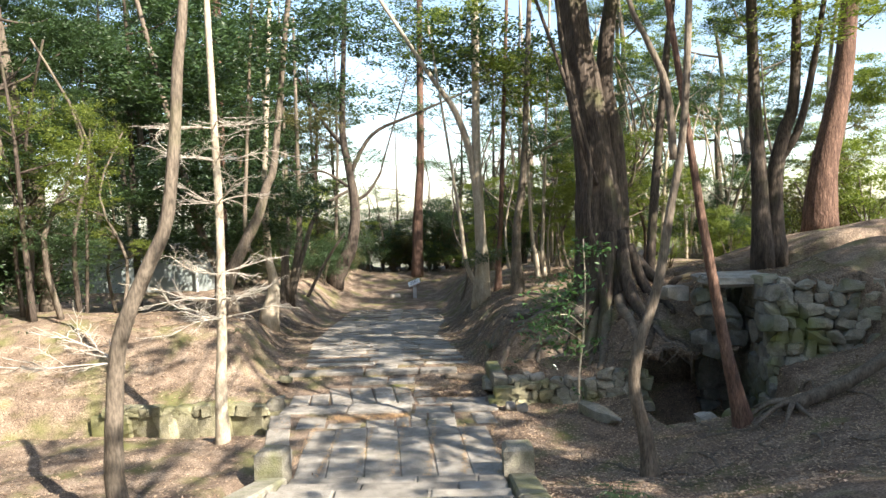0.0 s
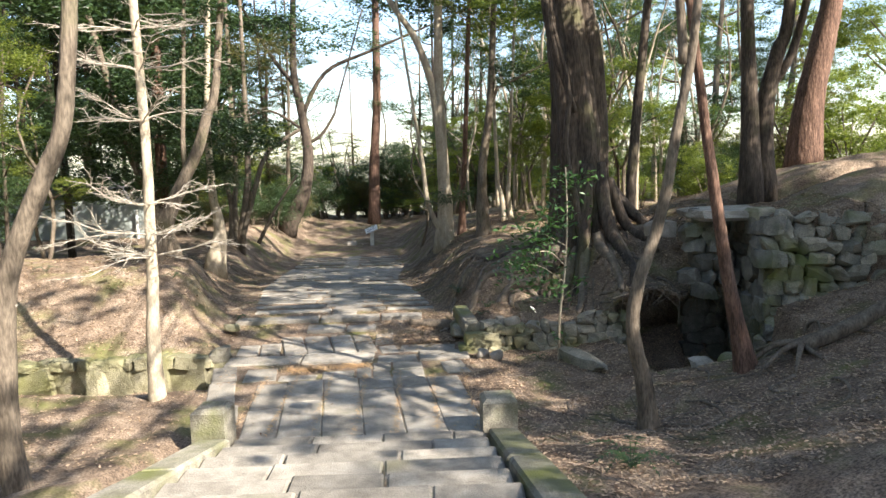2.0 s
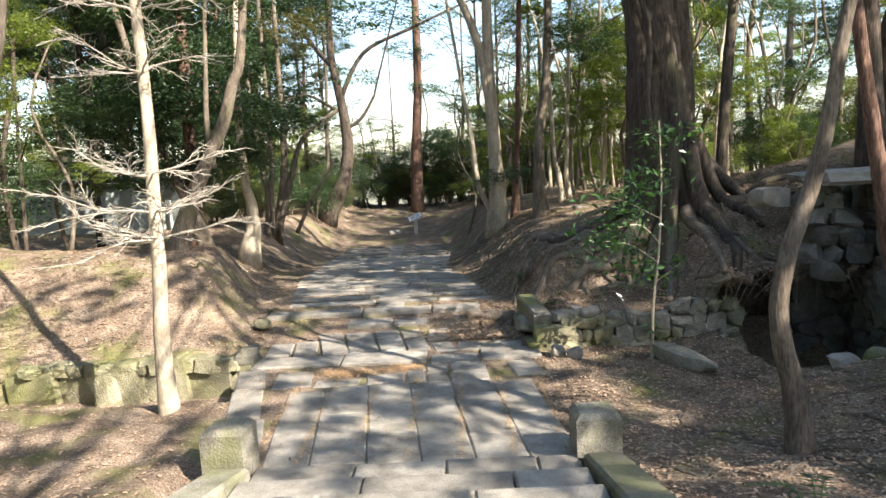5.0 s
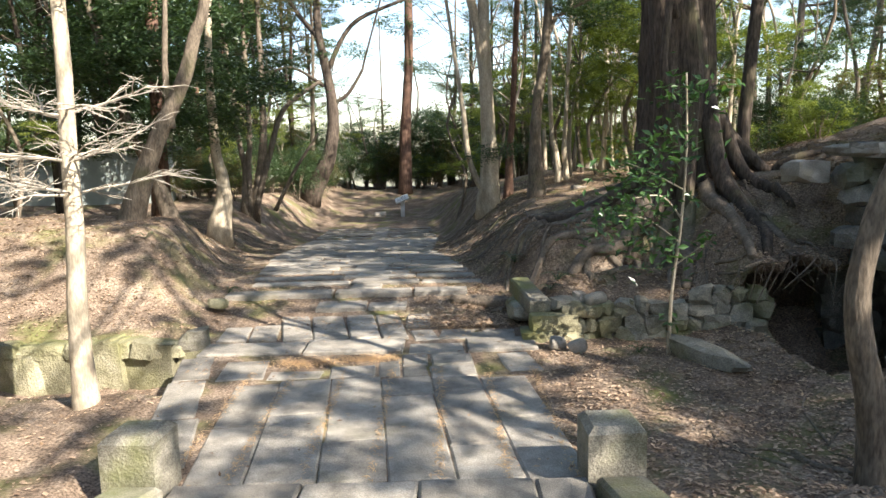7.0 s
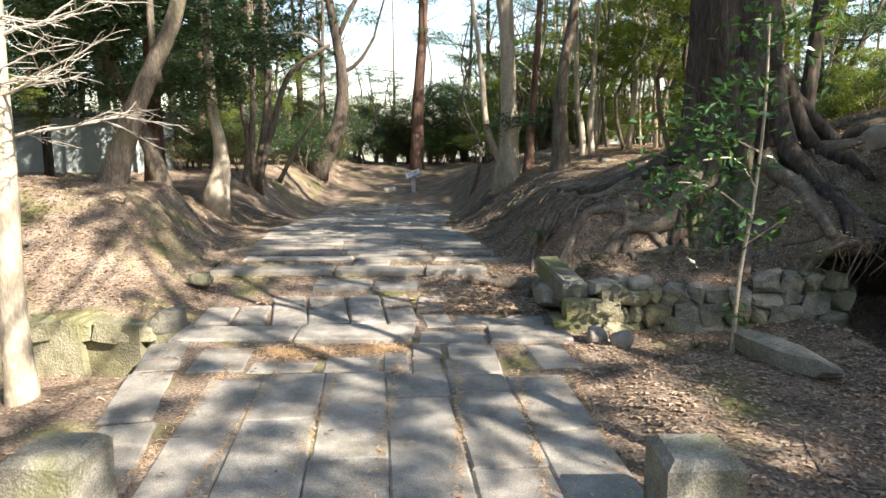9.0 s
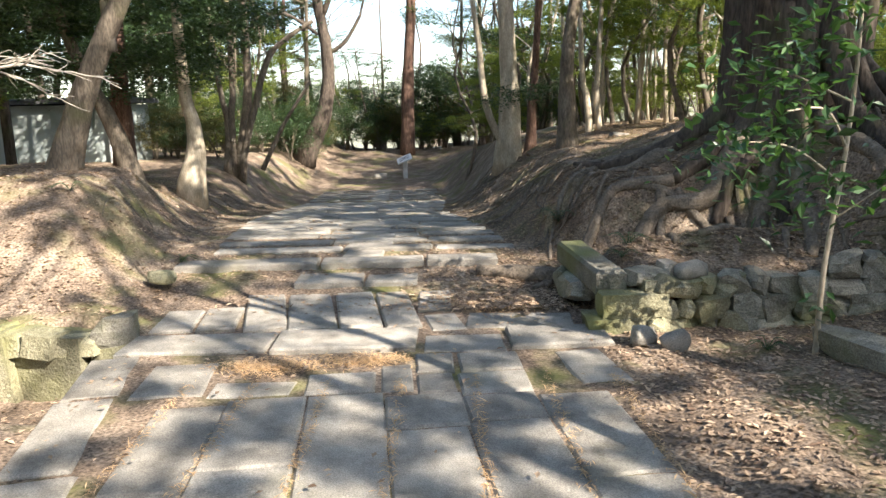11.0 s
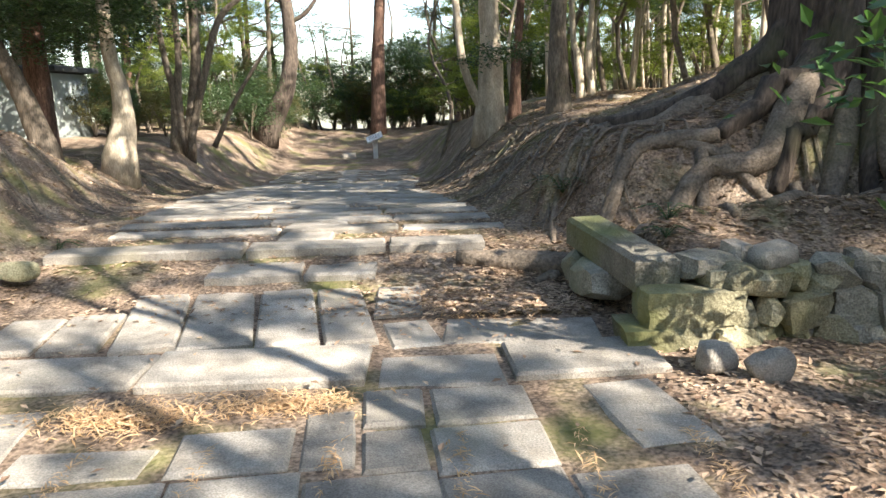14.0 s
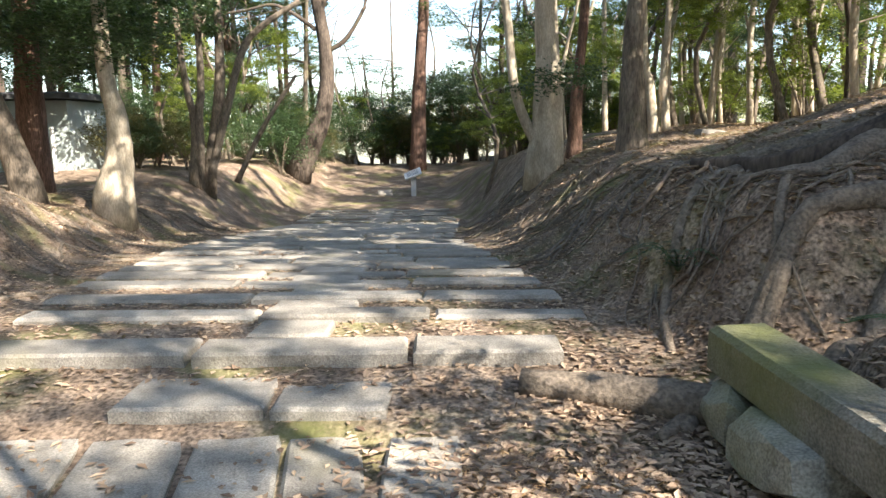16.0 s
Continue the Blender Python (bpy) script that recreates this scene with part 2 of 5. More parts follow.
        for _ in range(7):
            nn = rng.normal(size=3)
            nn /= np.linalg.norm(nn)
            over = np.maximum(p @ nn - rng.uniform(0.74, 1.05) - max(0.0, square - 0.8) * 2.0, 0)
            p = p - over[:, None] * nn
        p *= (dx / 2, dy / 2, dz / 2)
        if tilt:
            c, s = math.cos(tilt), math.sin(tilt)
            p[:, [0, 2]] = p[:, [0, 2]] @ np.array([[c, s], [-s, c]])
        c, s = math.cos(rot), math.sin(rot)
        p[:, :2] = p[:, :2] @ np.array([[c, s], [-s, c]])
        return self.add(p + (x, y, z), f)

    def mesh(self, name, material, smooth=False):
        me = bpy.data.meshes.new(name)
        v = np.concatenate(self.v)
        me.from_pydata(v.tolist(), [], self.f)
        me.materials.append(material)
        if smooth:
            me.polygons.foreach_set("use_smooth", [True] * len(me.polygons))
        me.update()
        return me


def part(name, geo, material, parent=None, label="", smooth=False):
    """One mesh object from collected geometry, in world coordinates, under a parent that stands unrotated."""
    me = geo if isinstance(geo, bpy.types.Mesh) else geo.mesh(name, material, smooth)
    ob = new(name, me)
    if parent is not None:
        ob.parent = parent
        ob.matrix_parent_inverse = parent.matrix_basis.inverted()
    return tagged(ob, label)


def empty(name, x=0, y=0, z=0, label="", category="", group="", kind=""):
    ob = new(name)
    ob.empty_display_size = 0.2
    ob.location = (x, y, z)
    ob.matrix_basis = pose(x, y, z)
    return tagged(ob, label, category, group, kind)


# ---------------------------------------------------------------- ground
def S(a, b, v):
    t = np.clip((np.asarray(v, float) - a) / (b - a), 0, 1)
    return t * t * (3 - 2 * t)


def wave(x, y, k, ph=0.0):
    return (np.sin(x * k + 1.7 * np.sin(y * k * 0.6 + ph) + ph) + np.sin(y * k * 1.13 + 1.3 * np.sin(x * k * 0.7 + 2 * ph) + 2.1)) * 0.5


def path_z(y):
    return np.interp(y, [9.3, 14.2, 14.5, 14.9, 15.3, 16.5, 20, 25, 30, 37, 43, 50, 90, 400], [-0.03, -0.01, 0.07, 0.13, 0.18, 0.19, -0.04, -0.5, -1.02, -0.85, 0.0, -0.2, -5, -6])


def left_edge(y):
    return np.interp(y, [9, 13, 14.5, 20, 30, 37, 45], [-2.7, -2.95, -3.1, -4.0, -5.0, -4.6, -4.6])


def right_edge(y):
    return np.interp(y, [9, 13, 14.5, 16, 22, 30, 37, 45], [1.0, 0.95, 0.95, 0.5, -0.3, -0.2, -1.0, -1.0])


def upland(x, y):
    """Height of the bank and plateau beyond the right edge of the path."""
    t = 1.0 + 0.75 * S(1.2, 4.0, x) * (1 - 0.5 * S(17, 21, y)) + (0.5 * S(4.2, 6.2, x) + 0.4 * S(6.2, 8.4, x)) * (1 - 0.9 * S(16.5, 21, y)) + 0.11 * np.maximum(0, np.minimum(x, 14) - 6.2) * (1 - 0.8 * S(19, 24, y))
    t = t - 0.9 * S(28, 42, y)
    return t - np.maximum(0, y - 50) * 0.12


def ground(x, y):
    x, y = np.asarray(x, float), np.asarray(y, float)
    ramp = 0.235 * np.maximum(0, 9.3 - np.maximum(y, -1.5)) - 0.02 * np.maximum(0, -1.5 - y)
    z = path_z(y) + ramp - 0.06 * S(9.6, 9.2, y)
    le, re = left_edge(y), right_edge(y)
    # left: ditch beside the slabs, then the mossy bank
    dl = le - x
    near_l = 0.05 + ramp * (0.92 - 0.55 * S(0, 1.3, dl)) + 0.06 * S(10.9, 9.2, y) * S(0, 1.2, dl) - 0.02 * np.minimum(np.maximum(dl, 0), 8)
    ditch = -0.02 - 0.43 * S(11.2, 12.5, y)
    bank = 0.14 + 1.0 * S(13.2, 15.8, y) * S(0.0, 1.6, dl) - 0.62 * S(17.5, 21.5, y) * S(0, 1, dl) - 0.30 * S(21, 26, y) + 0.22 * S(27, 30, y) + 0.10 * S(2, 6, dl)
    bank = np.where(y > 13, np.maximum(bank, path_z(y) - 0.1), bank)
    bank = bank - np.maximum(0, y - 50) * 0.12
    left = near_l * (1 - S(9.8, 11.3, y)) + ditch * S(9.8, 11.3, y)
    left = left * (1 - S(13.05, 13.2, y)) + bank * S(13.05, 13.2, y)
    wl_ = np.where(y < 13.2, S(0.0, 0.12, dl), S(0.0, 1.0, dl / np.interp(y, [14, 18, 22], [0.85, 1.4, 2.9])))
    z = z * (1 - wl_) + left * wl_
    # right: leafy slope, low stone wall with the root bank above, hollow, high wall and plateau
    dr = x - re
    near_r = 0.02 + ramp * 0.9 + 0.29 * np.maximum(0, np.minimum(x, 9) - 2.7)
    up = upland(x, y)
    low = 0.40 + (up - 0.40) * S(0.0, 2.3, y - 13.22)
    low = np.where(y > 13.22, low, near_r)
    hollow = 0.12 - 0.85 * S(10.9, 12.7, y)
    yb = 15.0 - 0.6 * S(4.8, 5.2, x)
    hol = np.where(y > 10.4, hollow + S(0.0, 0.5, y - yb) * (up - hollow), near_r)
    hol = hol * S(10.2, 11.4, y) + near_r * (1 - S(10.2, 11.4, y))
    yh = 12.45 - 0.48 * (x - 5.2)
    high = np.where(y > yh, up, near_r) * 1.0
    slope = near_r + (up - near_r) * S(10.2, 13.2, y)
    high = high * (1 - S(6.7, 7.3, x)) + slope * S(6.7, 7.3, x)
    xr = 5.36 + 0.24 * np.clip(y - 11.85, 0, 2.5)
    cave_w = S(3.25, 3.45, x) * (1 - S(0.0, 0.12, x - xr))
    r = np.where(x < 3.5, low * (1 - cave_w) + hol * cave_w, hol * cave_w + high * (1 - cave_w))
    steep = S(0.0, 1.0, dr / np.interp(y, [15, 17, 20], [0.7, 0.9, 2.1])) * S(14.4, 15.2, y)
    side = np.where(y < 13.9, S(0.0, 0.25, dr), np.maximum(steep, S(0.0, 0.5, dr) * (1 - S(13.9, 14.9, y))))
    z = z * (1 - side) + r * side
    off = np.maximum(np.maximum(dl, dr), 0)
    rough = S(0.0, 0.5, off)
    z = z + rough * (0.05 * wave(x, y, 1.9) + 0.03 * wave(x, y, 5.3, 1.0) + 0.012 * wave(x, y, 13.0, 2.0))
    return z + 0.008 * wave(x, y, 9.0, 0.5)


def gz(x, y):
    return float(ground(x, y))


xs = np.concatenate([-np.geomspace(400, 10, 40), np.arange(-9.9, -3.2, 0.12), np.arange(-3.2, 7.4, 0.08), np.arange(7.4, 12, 0.15), np.geomspace(12, 400, 38)])
ys = np.concatenate([-np.geomspace(300, 4, 30), np.arange(-3.5, 8.5, 0.16), np.arange(8.5, 17.5, 0.07), np.arange(17.5, 32, 0.14), np.arange(32, 50, 0.4), np.geomspace(50, 500, 40)])
gx, gy = np.meshgrid(xs, ys)
gv = np.stack([gx, gy, ground(gx, gy)], -1).reshape(-1, 3)
nx_, ny_ = len(xs), len(ys)
me = bpy.data.meshes.new("ground")
ii = np.arange((ny_ - 1) * nx_).reshape(ny_ - 1, nx_)[:, :-1].reshape(-1)
quads = np.stack([ii, ii + 1, ii + nx_ + 1, ii + nx_], 1)
me.from_pydata(gv.tolist(), [], quads.tolist())
me.materials.append(EARTH)
me.polygons.foreach_set("use_smooth", [True] * len(me.polygons))
tagged(new("ground", me), "brown earth floor of the wood with leaf litter and moss", "ground", kind="structure")

# overhanging earth lip over the dark hollow
rng = np.random.default_rng(3)
G = Geo()
ox, oy = np.linspace(2.7, 5.35, 56), np.linspace(0, 1, 34)
top, bot = [], []
for b in oy:
    for a in ox:
        e_ = float(S(3.6, 2.9, a))
        lip = 12.98 + 0.12 * math.sin(a * 3.1) + 0.08 * math.sin(a * 8.3) + 0.05 * math.sin(a * 21) + 0.25 * e_ + 0.15 * float(S(4.3, 5.0, a))
        yend = 15.75 - 0.75 * float(S(4.7, 5.2, a))
        yy = lip + (yend - lip) * b
        rise = float(S(0, 1, min(1.0, b * (1.0 + 0.5 * float(S(4.2, 4.9, a))))))
        zt = 0.90 + 0.06 * math.sin(a * 2.3) + (float(upland(a, yy)) + 0.04 - 0.90) * rise
        zt += 0.05 * math.sin(a * 5.1 + yy * 3.3) + 0.045 * math.sin(a * 14 + yy * 5) * math.sin(yy * 12 + a * 4) + 0.03 * math.sin(a * 23 + yy * 19) * math.sin(a * 31 - yy * 27)
        zt = zt * (1 - e_) + (gz(2.9, yy) - 0.03) * e_
        top.append((a, yy - 0.06 * math.sin(b * 3.1), zt))
        bot.append((a, yy + 0.10 * (1 - b) + 0.04 * math.sin(a * 13), zt - 0.11 - 0.12 * b - 0.25 * e_ + 0.03 * math.sin(a * 7 + yy * 9) + 0.02 * math.sin(a * 19)))
nA = len(ox)
F = []
for j in range(len(oy) - 1):
    for i in range(nA - 1):
        k = j * nA + i
        F.append((k, k + 1, k + nA + 1, k + nA))
        m_ = k + len(top)
        F.append((m_ + nA, m_ + nA + 1, m_ + 1, m_))
for i in range(nA - 1):
    F.append((i + len(top), i + 1 + len(top), i + 1, i))
for j in range(len(oy) - 1):
    a0, a1 = j * nA, (j + 1) * nA
    F.append((a0, a1, a1 + len(top), a0 + len(top)))
    b0, b1 = j * nA + nA - 1, (j + 1) * nA + nA - 1
    F.append((b1, b0, b0 + len(top), b1 + len(top)))
G.add(top + bot, F)
LIP = np.array(top)
tagged(part("earth_overhang", G, EARTH, smooth=True), "earth and root lip overhanging the dark hollow in the bank", "bank", kind="structure")

# ---------------------------------------------------------------- crowns, shared by the trees
def crown_mesh(name, seed, n, clumps, leaf, material, flat=0.7, spread=(0.10, 0.30)):
    r = np.random.default_rng(seed)
    c = r.normal(size=(clumps, 3))
    c /= np.linalg.norm(c, axis=1)[:, None]
    c *= (r.uniform(0.25, 1.0, clumps) ** 0.6)[:, None]
    c[:, 2] *= flat
    w = r.uniform(*spread, clumps)
    k = r.integers(0, clumps, n)
    p = c[k] + r.normal(size=(n, 3)) * w[k][:, None] * np.array([1, 1, 0.5])
    g = Geo().leaves(p, leaf, r, up=0.35)
    return g.mesh(name, material)


CROWN = {
    "dark": [crown_mesh("crown", 11 + i, 4200, 36, 0.075, LEAF_DARK, 0.7, (0.07, 0.22)) for i in range(3)],
    "light": [crown_mesh("crown", 21 + i, 3400, 30, 0.07, LEAF_LIGHT, 0.7, (0.06, 0.19)) for i in range(3)],
    "olive": [crown_mesh("crown", 31 + i, 3000, 32, 0.07, LEAF_OLIVE, 0.7, (0.06, 0.19)) for i in range(2)],
    "sparse": [crown_mesh("crown", 41 + i, 1500, 22, 0.09, LEAF_DARK, 0.5) for i in range(2)],
    "lace": [crown_mesh("crown", 61 + i, 3300, 17, 0.085, LEAF_DARK, 0.6, (0.10, 0.19)) for i in range(3)],
    "dapple": [crown_mesh("crown", 71 + i, 1700, 24, 0.075, LEAF_DARK, 0.45, (0.045, 0.12)) for i in range(4)],
    "fine": [crown_mesh("crown", 81 + i, 3000, 44, 0.06, (LEAF_OLIVE, LEAF_DARK, LEAF_LIGHT)[i], 0.75, (0.06, 0.17)) for i in range(3)],
    "close": [crown_mesh("crown", 51 + i, 3800, 60, 0.075, LEAF_DARK, 0.8) for i in range(2)],
}
crown_turn = random.Random(5)


def crown(parent, kind, x, y, z, r, rz=None):
    me = crown_turn.choice(CROWN[kind])
    ob = new("crown", me)
    ob.parent = parent
    ob.matrix_parent_inverse = parent.matrix_basis.inverted()
    rz = r * 0.8 if rz is None else rz
    ob.matrix_basis = Matrix.LocRotScale((x, y, z), Euler((crown_turn.uniform(-0.2, 0.2), crown_turn.uniform(-0.2, 0.2), crown_turn.uniform(0, 6.28))), (r, r, rz))
    return ob


def smooth_path(pts, n):
    """Points along a smooth curve through pts."""
    pts = [Vector(p) for p in pts]
    out = []
    m = len(pts) - 1
    for i in range(n + 1):
        u = i / n * m
        k = min(int(u), m - 1)
        f = u - k
        p0, p1, p2, p3 = pts[max(k - 1, 0)], pts[k], pts[k + 1], pts[min(k + 2, m)]
        out.append(0.5 * ((2 * p1) + (p2 - p0) * f + (2 * p0 - 5 * p1 + 4 * p2 - p3) * f * f + (3 * p1 - p0 - 3 * p2 + p3) * f ** 3))
    return np.array([tuple(p) for p in out])


def trunk_tree(label, spines, material, crowns=(), flare=1.6, seg=12, seed=1, flute=0.0, category="tree", name="tree"):
    """A tree: a list of (points, radius below, radius above) for trunk and limbs, and crowns (kind, x, y, z, r)."""
    r = np.random.default_rng(seed)
    x, y, z = spines[0][0][0]
    root = empty(name, x, y, z, label, category)
    for i, (pts, r0, r1) in enumerate(spines):
        pts = list(pts)
        if pts[-1][2] > 4.8 and r0 > 0.03:
            a, b = Vector(pts[-2]), Vector(pts[-1])
            pts.append(tuple(b + (b - a).normalized() * 4.5))
            r1 = r1 * 0.6
        n = max(5, int(4 * len(pts)))
        p = smooth_path(pts, n)
        u = np.linspace(0, 1, n + 1)
        rad = r0 + (r1 - r0) * u
        if i == 0:
            h = p[:, 2] - p[0, 2]
            rad = rad * (1 + (flare - 1) * np.exp(-h / (r0 * 3.5)))
        foot = gz(p[0, 0], p[0, 1])
        if p[0, 2] - foot < 0.6:
            p[0, 2] = min(p[0, 2], foot) - 0.15
        part("trunk" if i == 0 else "limb", Geo().tube(p, rad, seg if i == 0 else 8, 0.06, r, flute if i == 0 else 0.0), material, root, smooth=True)
    for c in crowns:
        crown(root, *c)
    return root


# ---------------------------------------------------------------- the trees met along the walk
def spray(root, x, y, z, dirs, length, seed, base_r=0.012, material=None):
    """A spray of bare twigs, one branch mesh with its side twigs."""
    r = np.random.default_rng(seed)
    for d in dirs:
        g = Geo()
        d = Vector(d).normalized()

        def grow(p, d, ln, rad, depth):
            n = 5
            pts = [p]
            for i in range(n):
                d = (d + Vector(r.normal(size=3) * 0.13)).normalized()
                pts.append(pts[-1] + d * ln / n)
            g.tube([tuple(q) for q in pts], np.linspace(rad, rad * 0.45, n + 1), 4 if depth else 5)
            if depth < 3:
                for i in range(1, n + 1):
                    for s in (-1, 1):
                        if r.random() < 0.75:
                            side = Vector((-d.y * s, d.x * s, r.normal() * 0.25))
                            grow(pts[i], (d * 0.8 + side * r.uniform(0.5, 1.0)).normalized(), ln * r.uniform(0.3, 0.5), rad * 0.5, depth + 1)
        grow(Vector((x, y, z)), d, length, base_r, 1)
        part("branch", g, material or TWIG, root)


white = trunk_tree("slender pale sunlit tree with bare twigs beside the slab paving",
                   [([(-3.5, 11.1, -0.05), (-3.5, 11.1, 0.8), (-3.45, 11.1, 1.65), (-3.43, 11.1, 2.6), (-3.41, 11.1, 3.5), (-3.45, 11.1, 5.6), (-3.47, 11.1, 6.9), (-3.5, 11.1, 9)], 0.095, 0.05)], BARK_PALE, flare=1.5)
for zz, xx, k, ln in ((1.95, -3.45, 1, 0.85), (2.25, -3.44, 2, 1.0), (2.65, -3.43, 3, 0.8), (3.75, -3.42, 4, 0.8), (4.4, -3.42, 5, 0.9), (4.9, -3.44, 6, 0.8)):
    spray(white, xx, 11.1, zz, [(-1, 0.2, 0.2), (1, -0.1, 0.25), (0.5, -0.8, 0.2), (-0.6, -0.7, 0.15)], ln, 60 + k, 0.013)

curved = trunk_tree("curved grey-brown trunk leaning over the sunny bank",
                    [([(-3.38, 7.5, 0.1), (-3.47, 7.5, 0.7), (-3.44, 7.5, 1.5), (-3.33, 7.5, 2.3), (-3.0, 7.5, 3.04), (-2.79, 7.5, 3.5), (-2.67, 7.5, 4.33), (-2.59, 7.5, 5.2), (-2.51, 7.5, 5.8), (-2.3, 7.6, 9.0)], 0.105, 0.06)], BARK_GREY, flare=1.4)
spray(curved, -3.3, 7.5, 2.0, [(-1, 0.25, 0.35), (-0.9, -0.2, 0.1)], 1.0, 71, 0.014)

pale_r = trunk_tree("slender leaning pale grey trunk on the leafy slope",
                    [([(2.66, 9.1, 0.05), (2.6, 9.1, 0.6), (2.47, 9.1, 1.2), (2.53, 9.1, 1.75), (2.77, 9.1, 2.5), (2.94, 9.1, 3.46), (3.14, 9.1, 4.75), (3.3, 9.2, 8.0)], 0.095, 0.05),
                     ([(3.0, 9.12, 4.1), (2.93, 9.15, 5.0), (2.69, 9.15, 5.6), (2.45, 9.15, 6.2), (2.2, 9.3, 8)], 0.055, 0.03)], BARK_GREY, flare=1.5)
red_lean = trunk_tree("leaning reddish dead trunk at the mouth of the hollow",
                      [([(4.27, 10.1, 0.3), (4.15, 10.1, 0.82), (3.99, 10.1, 1.54), (3.79, 10.1, 2.67), (3.63, 10.1, 3.64), (3.4, 10.1, 5.2)], 0.105, 0.06)], BARK_RED, flare=1.9)

# the great tree on the mound, several stems grown together, with spreading roots
big = trunk_tree("massive old dark tree with fluted fused trunk on the root mound",
                 [([(3.4, 15.6, 1.2), (3.38, 15.6, 2.4), (3.3, 15.6, 4.0), (3.1, 15.6, 5.6), (2.83, 15.6, 7.7), (2.6, 15.8, 12)], 0.47, 0.33),
                  ([(3.75, 15.75, 1.3), (3.78, 15.8, 3.0), (3.72, 15.8, 5.0), (3.55, 15.9, 6.5), (3.9, 16, 9)], 0.30, 0.17),
                  ([(4.5, 15.9, 1.5), (4.55, 15.9, 3.0), (4.9, 16, 6.5), (5.2, 16, 9)], 0.12, 0.07),
                  ([(3.3, 15.0, 1.1), (3.2, 14.95, 2.2), (2.98, 14.95, 3.3), (3.05, 15.0, 4.4), (2.75, 15.0, 5.6), (2.1, 15.0, 7.5)], 0.075, 0.05),
                  ([(3.2, 15.1, 4.0), (2.75, 15.0, 5.4), (2.45, 15, 7.5)], 0.06, 0.04)],
                 BARK_DARK, [("dark", 2.6, 15.5, 11.0, 3.0), ("dark", 4.8, 16.5, 11.5, 3.0), ("light", 3.4, 14.2, 9.6, 2.2)], flare=1.35, seg=36, flute=0.15)


def root_on_ground(parent, pts, r0, r1, lift=0.35, material=ROOT, name="root", seed=0, over=None):
    """A root that follows the ground along (x, y) points."""
    p = smooth_path([(x, y, 0) for x, y in pts], 3 * len(pts))
    rad = np.linspace(r0, r1, len(p))
    p[:, 2] = ground(p[:, 0], p[:, 1]) if over is None else over(p)
    p[:, 2] += rad * lift
    return part(name, Geo().tube(p, rad, 8, 0.10, np.random.default_rng(seed)), material, parent, smooth=True)


def mound(p):
    """The surface of mound and overhang, for the roots that cross it."""
    z = ground(p[:, 0], p[:, 1])
    near = np.array([LIP[np.argmin(((LIP[:, :2] - q[:2]) ** 2).sum(1))] for q in p])
    inside = ((near[:, :2] - p[:, :2]) ** 2).sum(1) < 0.02
    return np.where(inside, np.maximum(z, near[:, 2]), z)


for i, (pts, r0, r1) in enumerate([
        ([(3.1, 15.3), (2.5, 14.9), (1.9, 14.9), (1.4, 14.5), (1.1, 14.3)], 0.24, 0.07), ([(3.2, 15.1), (2.8, 14.6), (2.4, 14.2), (2.0, 13.95)], 0.20, 0.07),
        ([(3.4, 15.0), (3.2, 14.4), (3.05, 13.9), (2.9, 13.6)], 0.24, 0.09), ([(3.6, 15.0), (3.55, 14.3), (3.6, 13.6), (3.5, 13.0)], 0.20, 0.08),
        ([(3.9, 15.0), (4.0, 14.3), (4.15, 13.6), (4.3, 13.1)], 0.17, 0.07), ([(3.0, 15.7), (2.2, 15.8), (1.7, 15.6), (1.3, 15.7)], 0.22, 0.08),
        ([(3.1, 16.0), (2.3, 16.6), (1.6, 16.9), (1.0, 17.4)], 0.20, 0.06), ([(4.2, 15.2), (4.9, 14.9), (5.6, 14.7), (6.3, 14.9)], 0.18, 0.06),
        ([(2.2, 14.9), (1.7, 15.1), (1.2, 15.0), (0.9, 14.7)], 0.10, 0.04), ([(1.3, 14.45), (0.95, 14.1), (0.8, 13.8)], 0.08, 0.03)]):
    root_on_ground(big, pts, r0 * 0.62, r1 * 0.6, 0.0, ROOT, seed=i, over=mound)
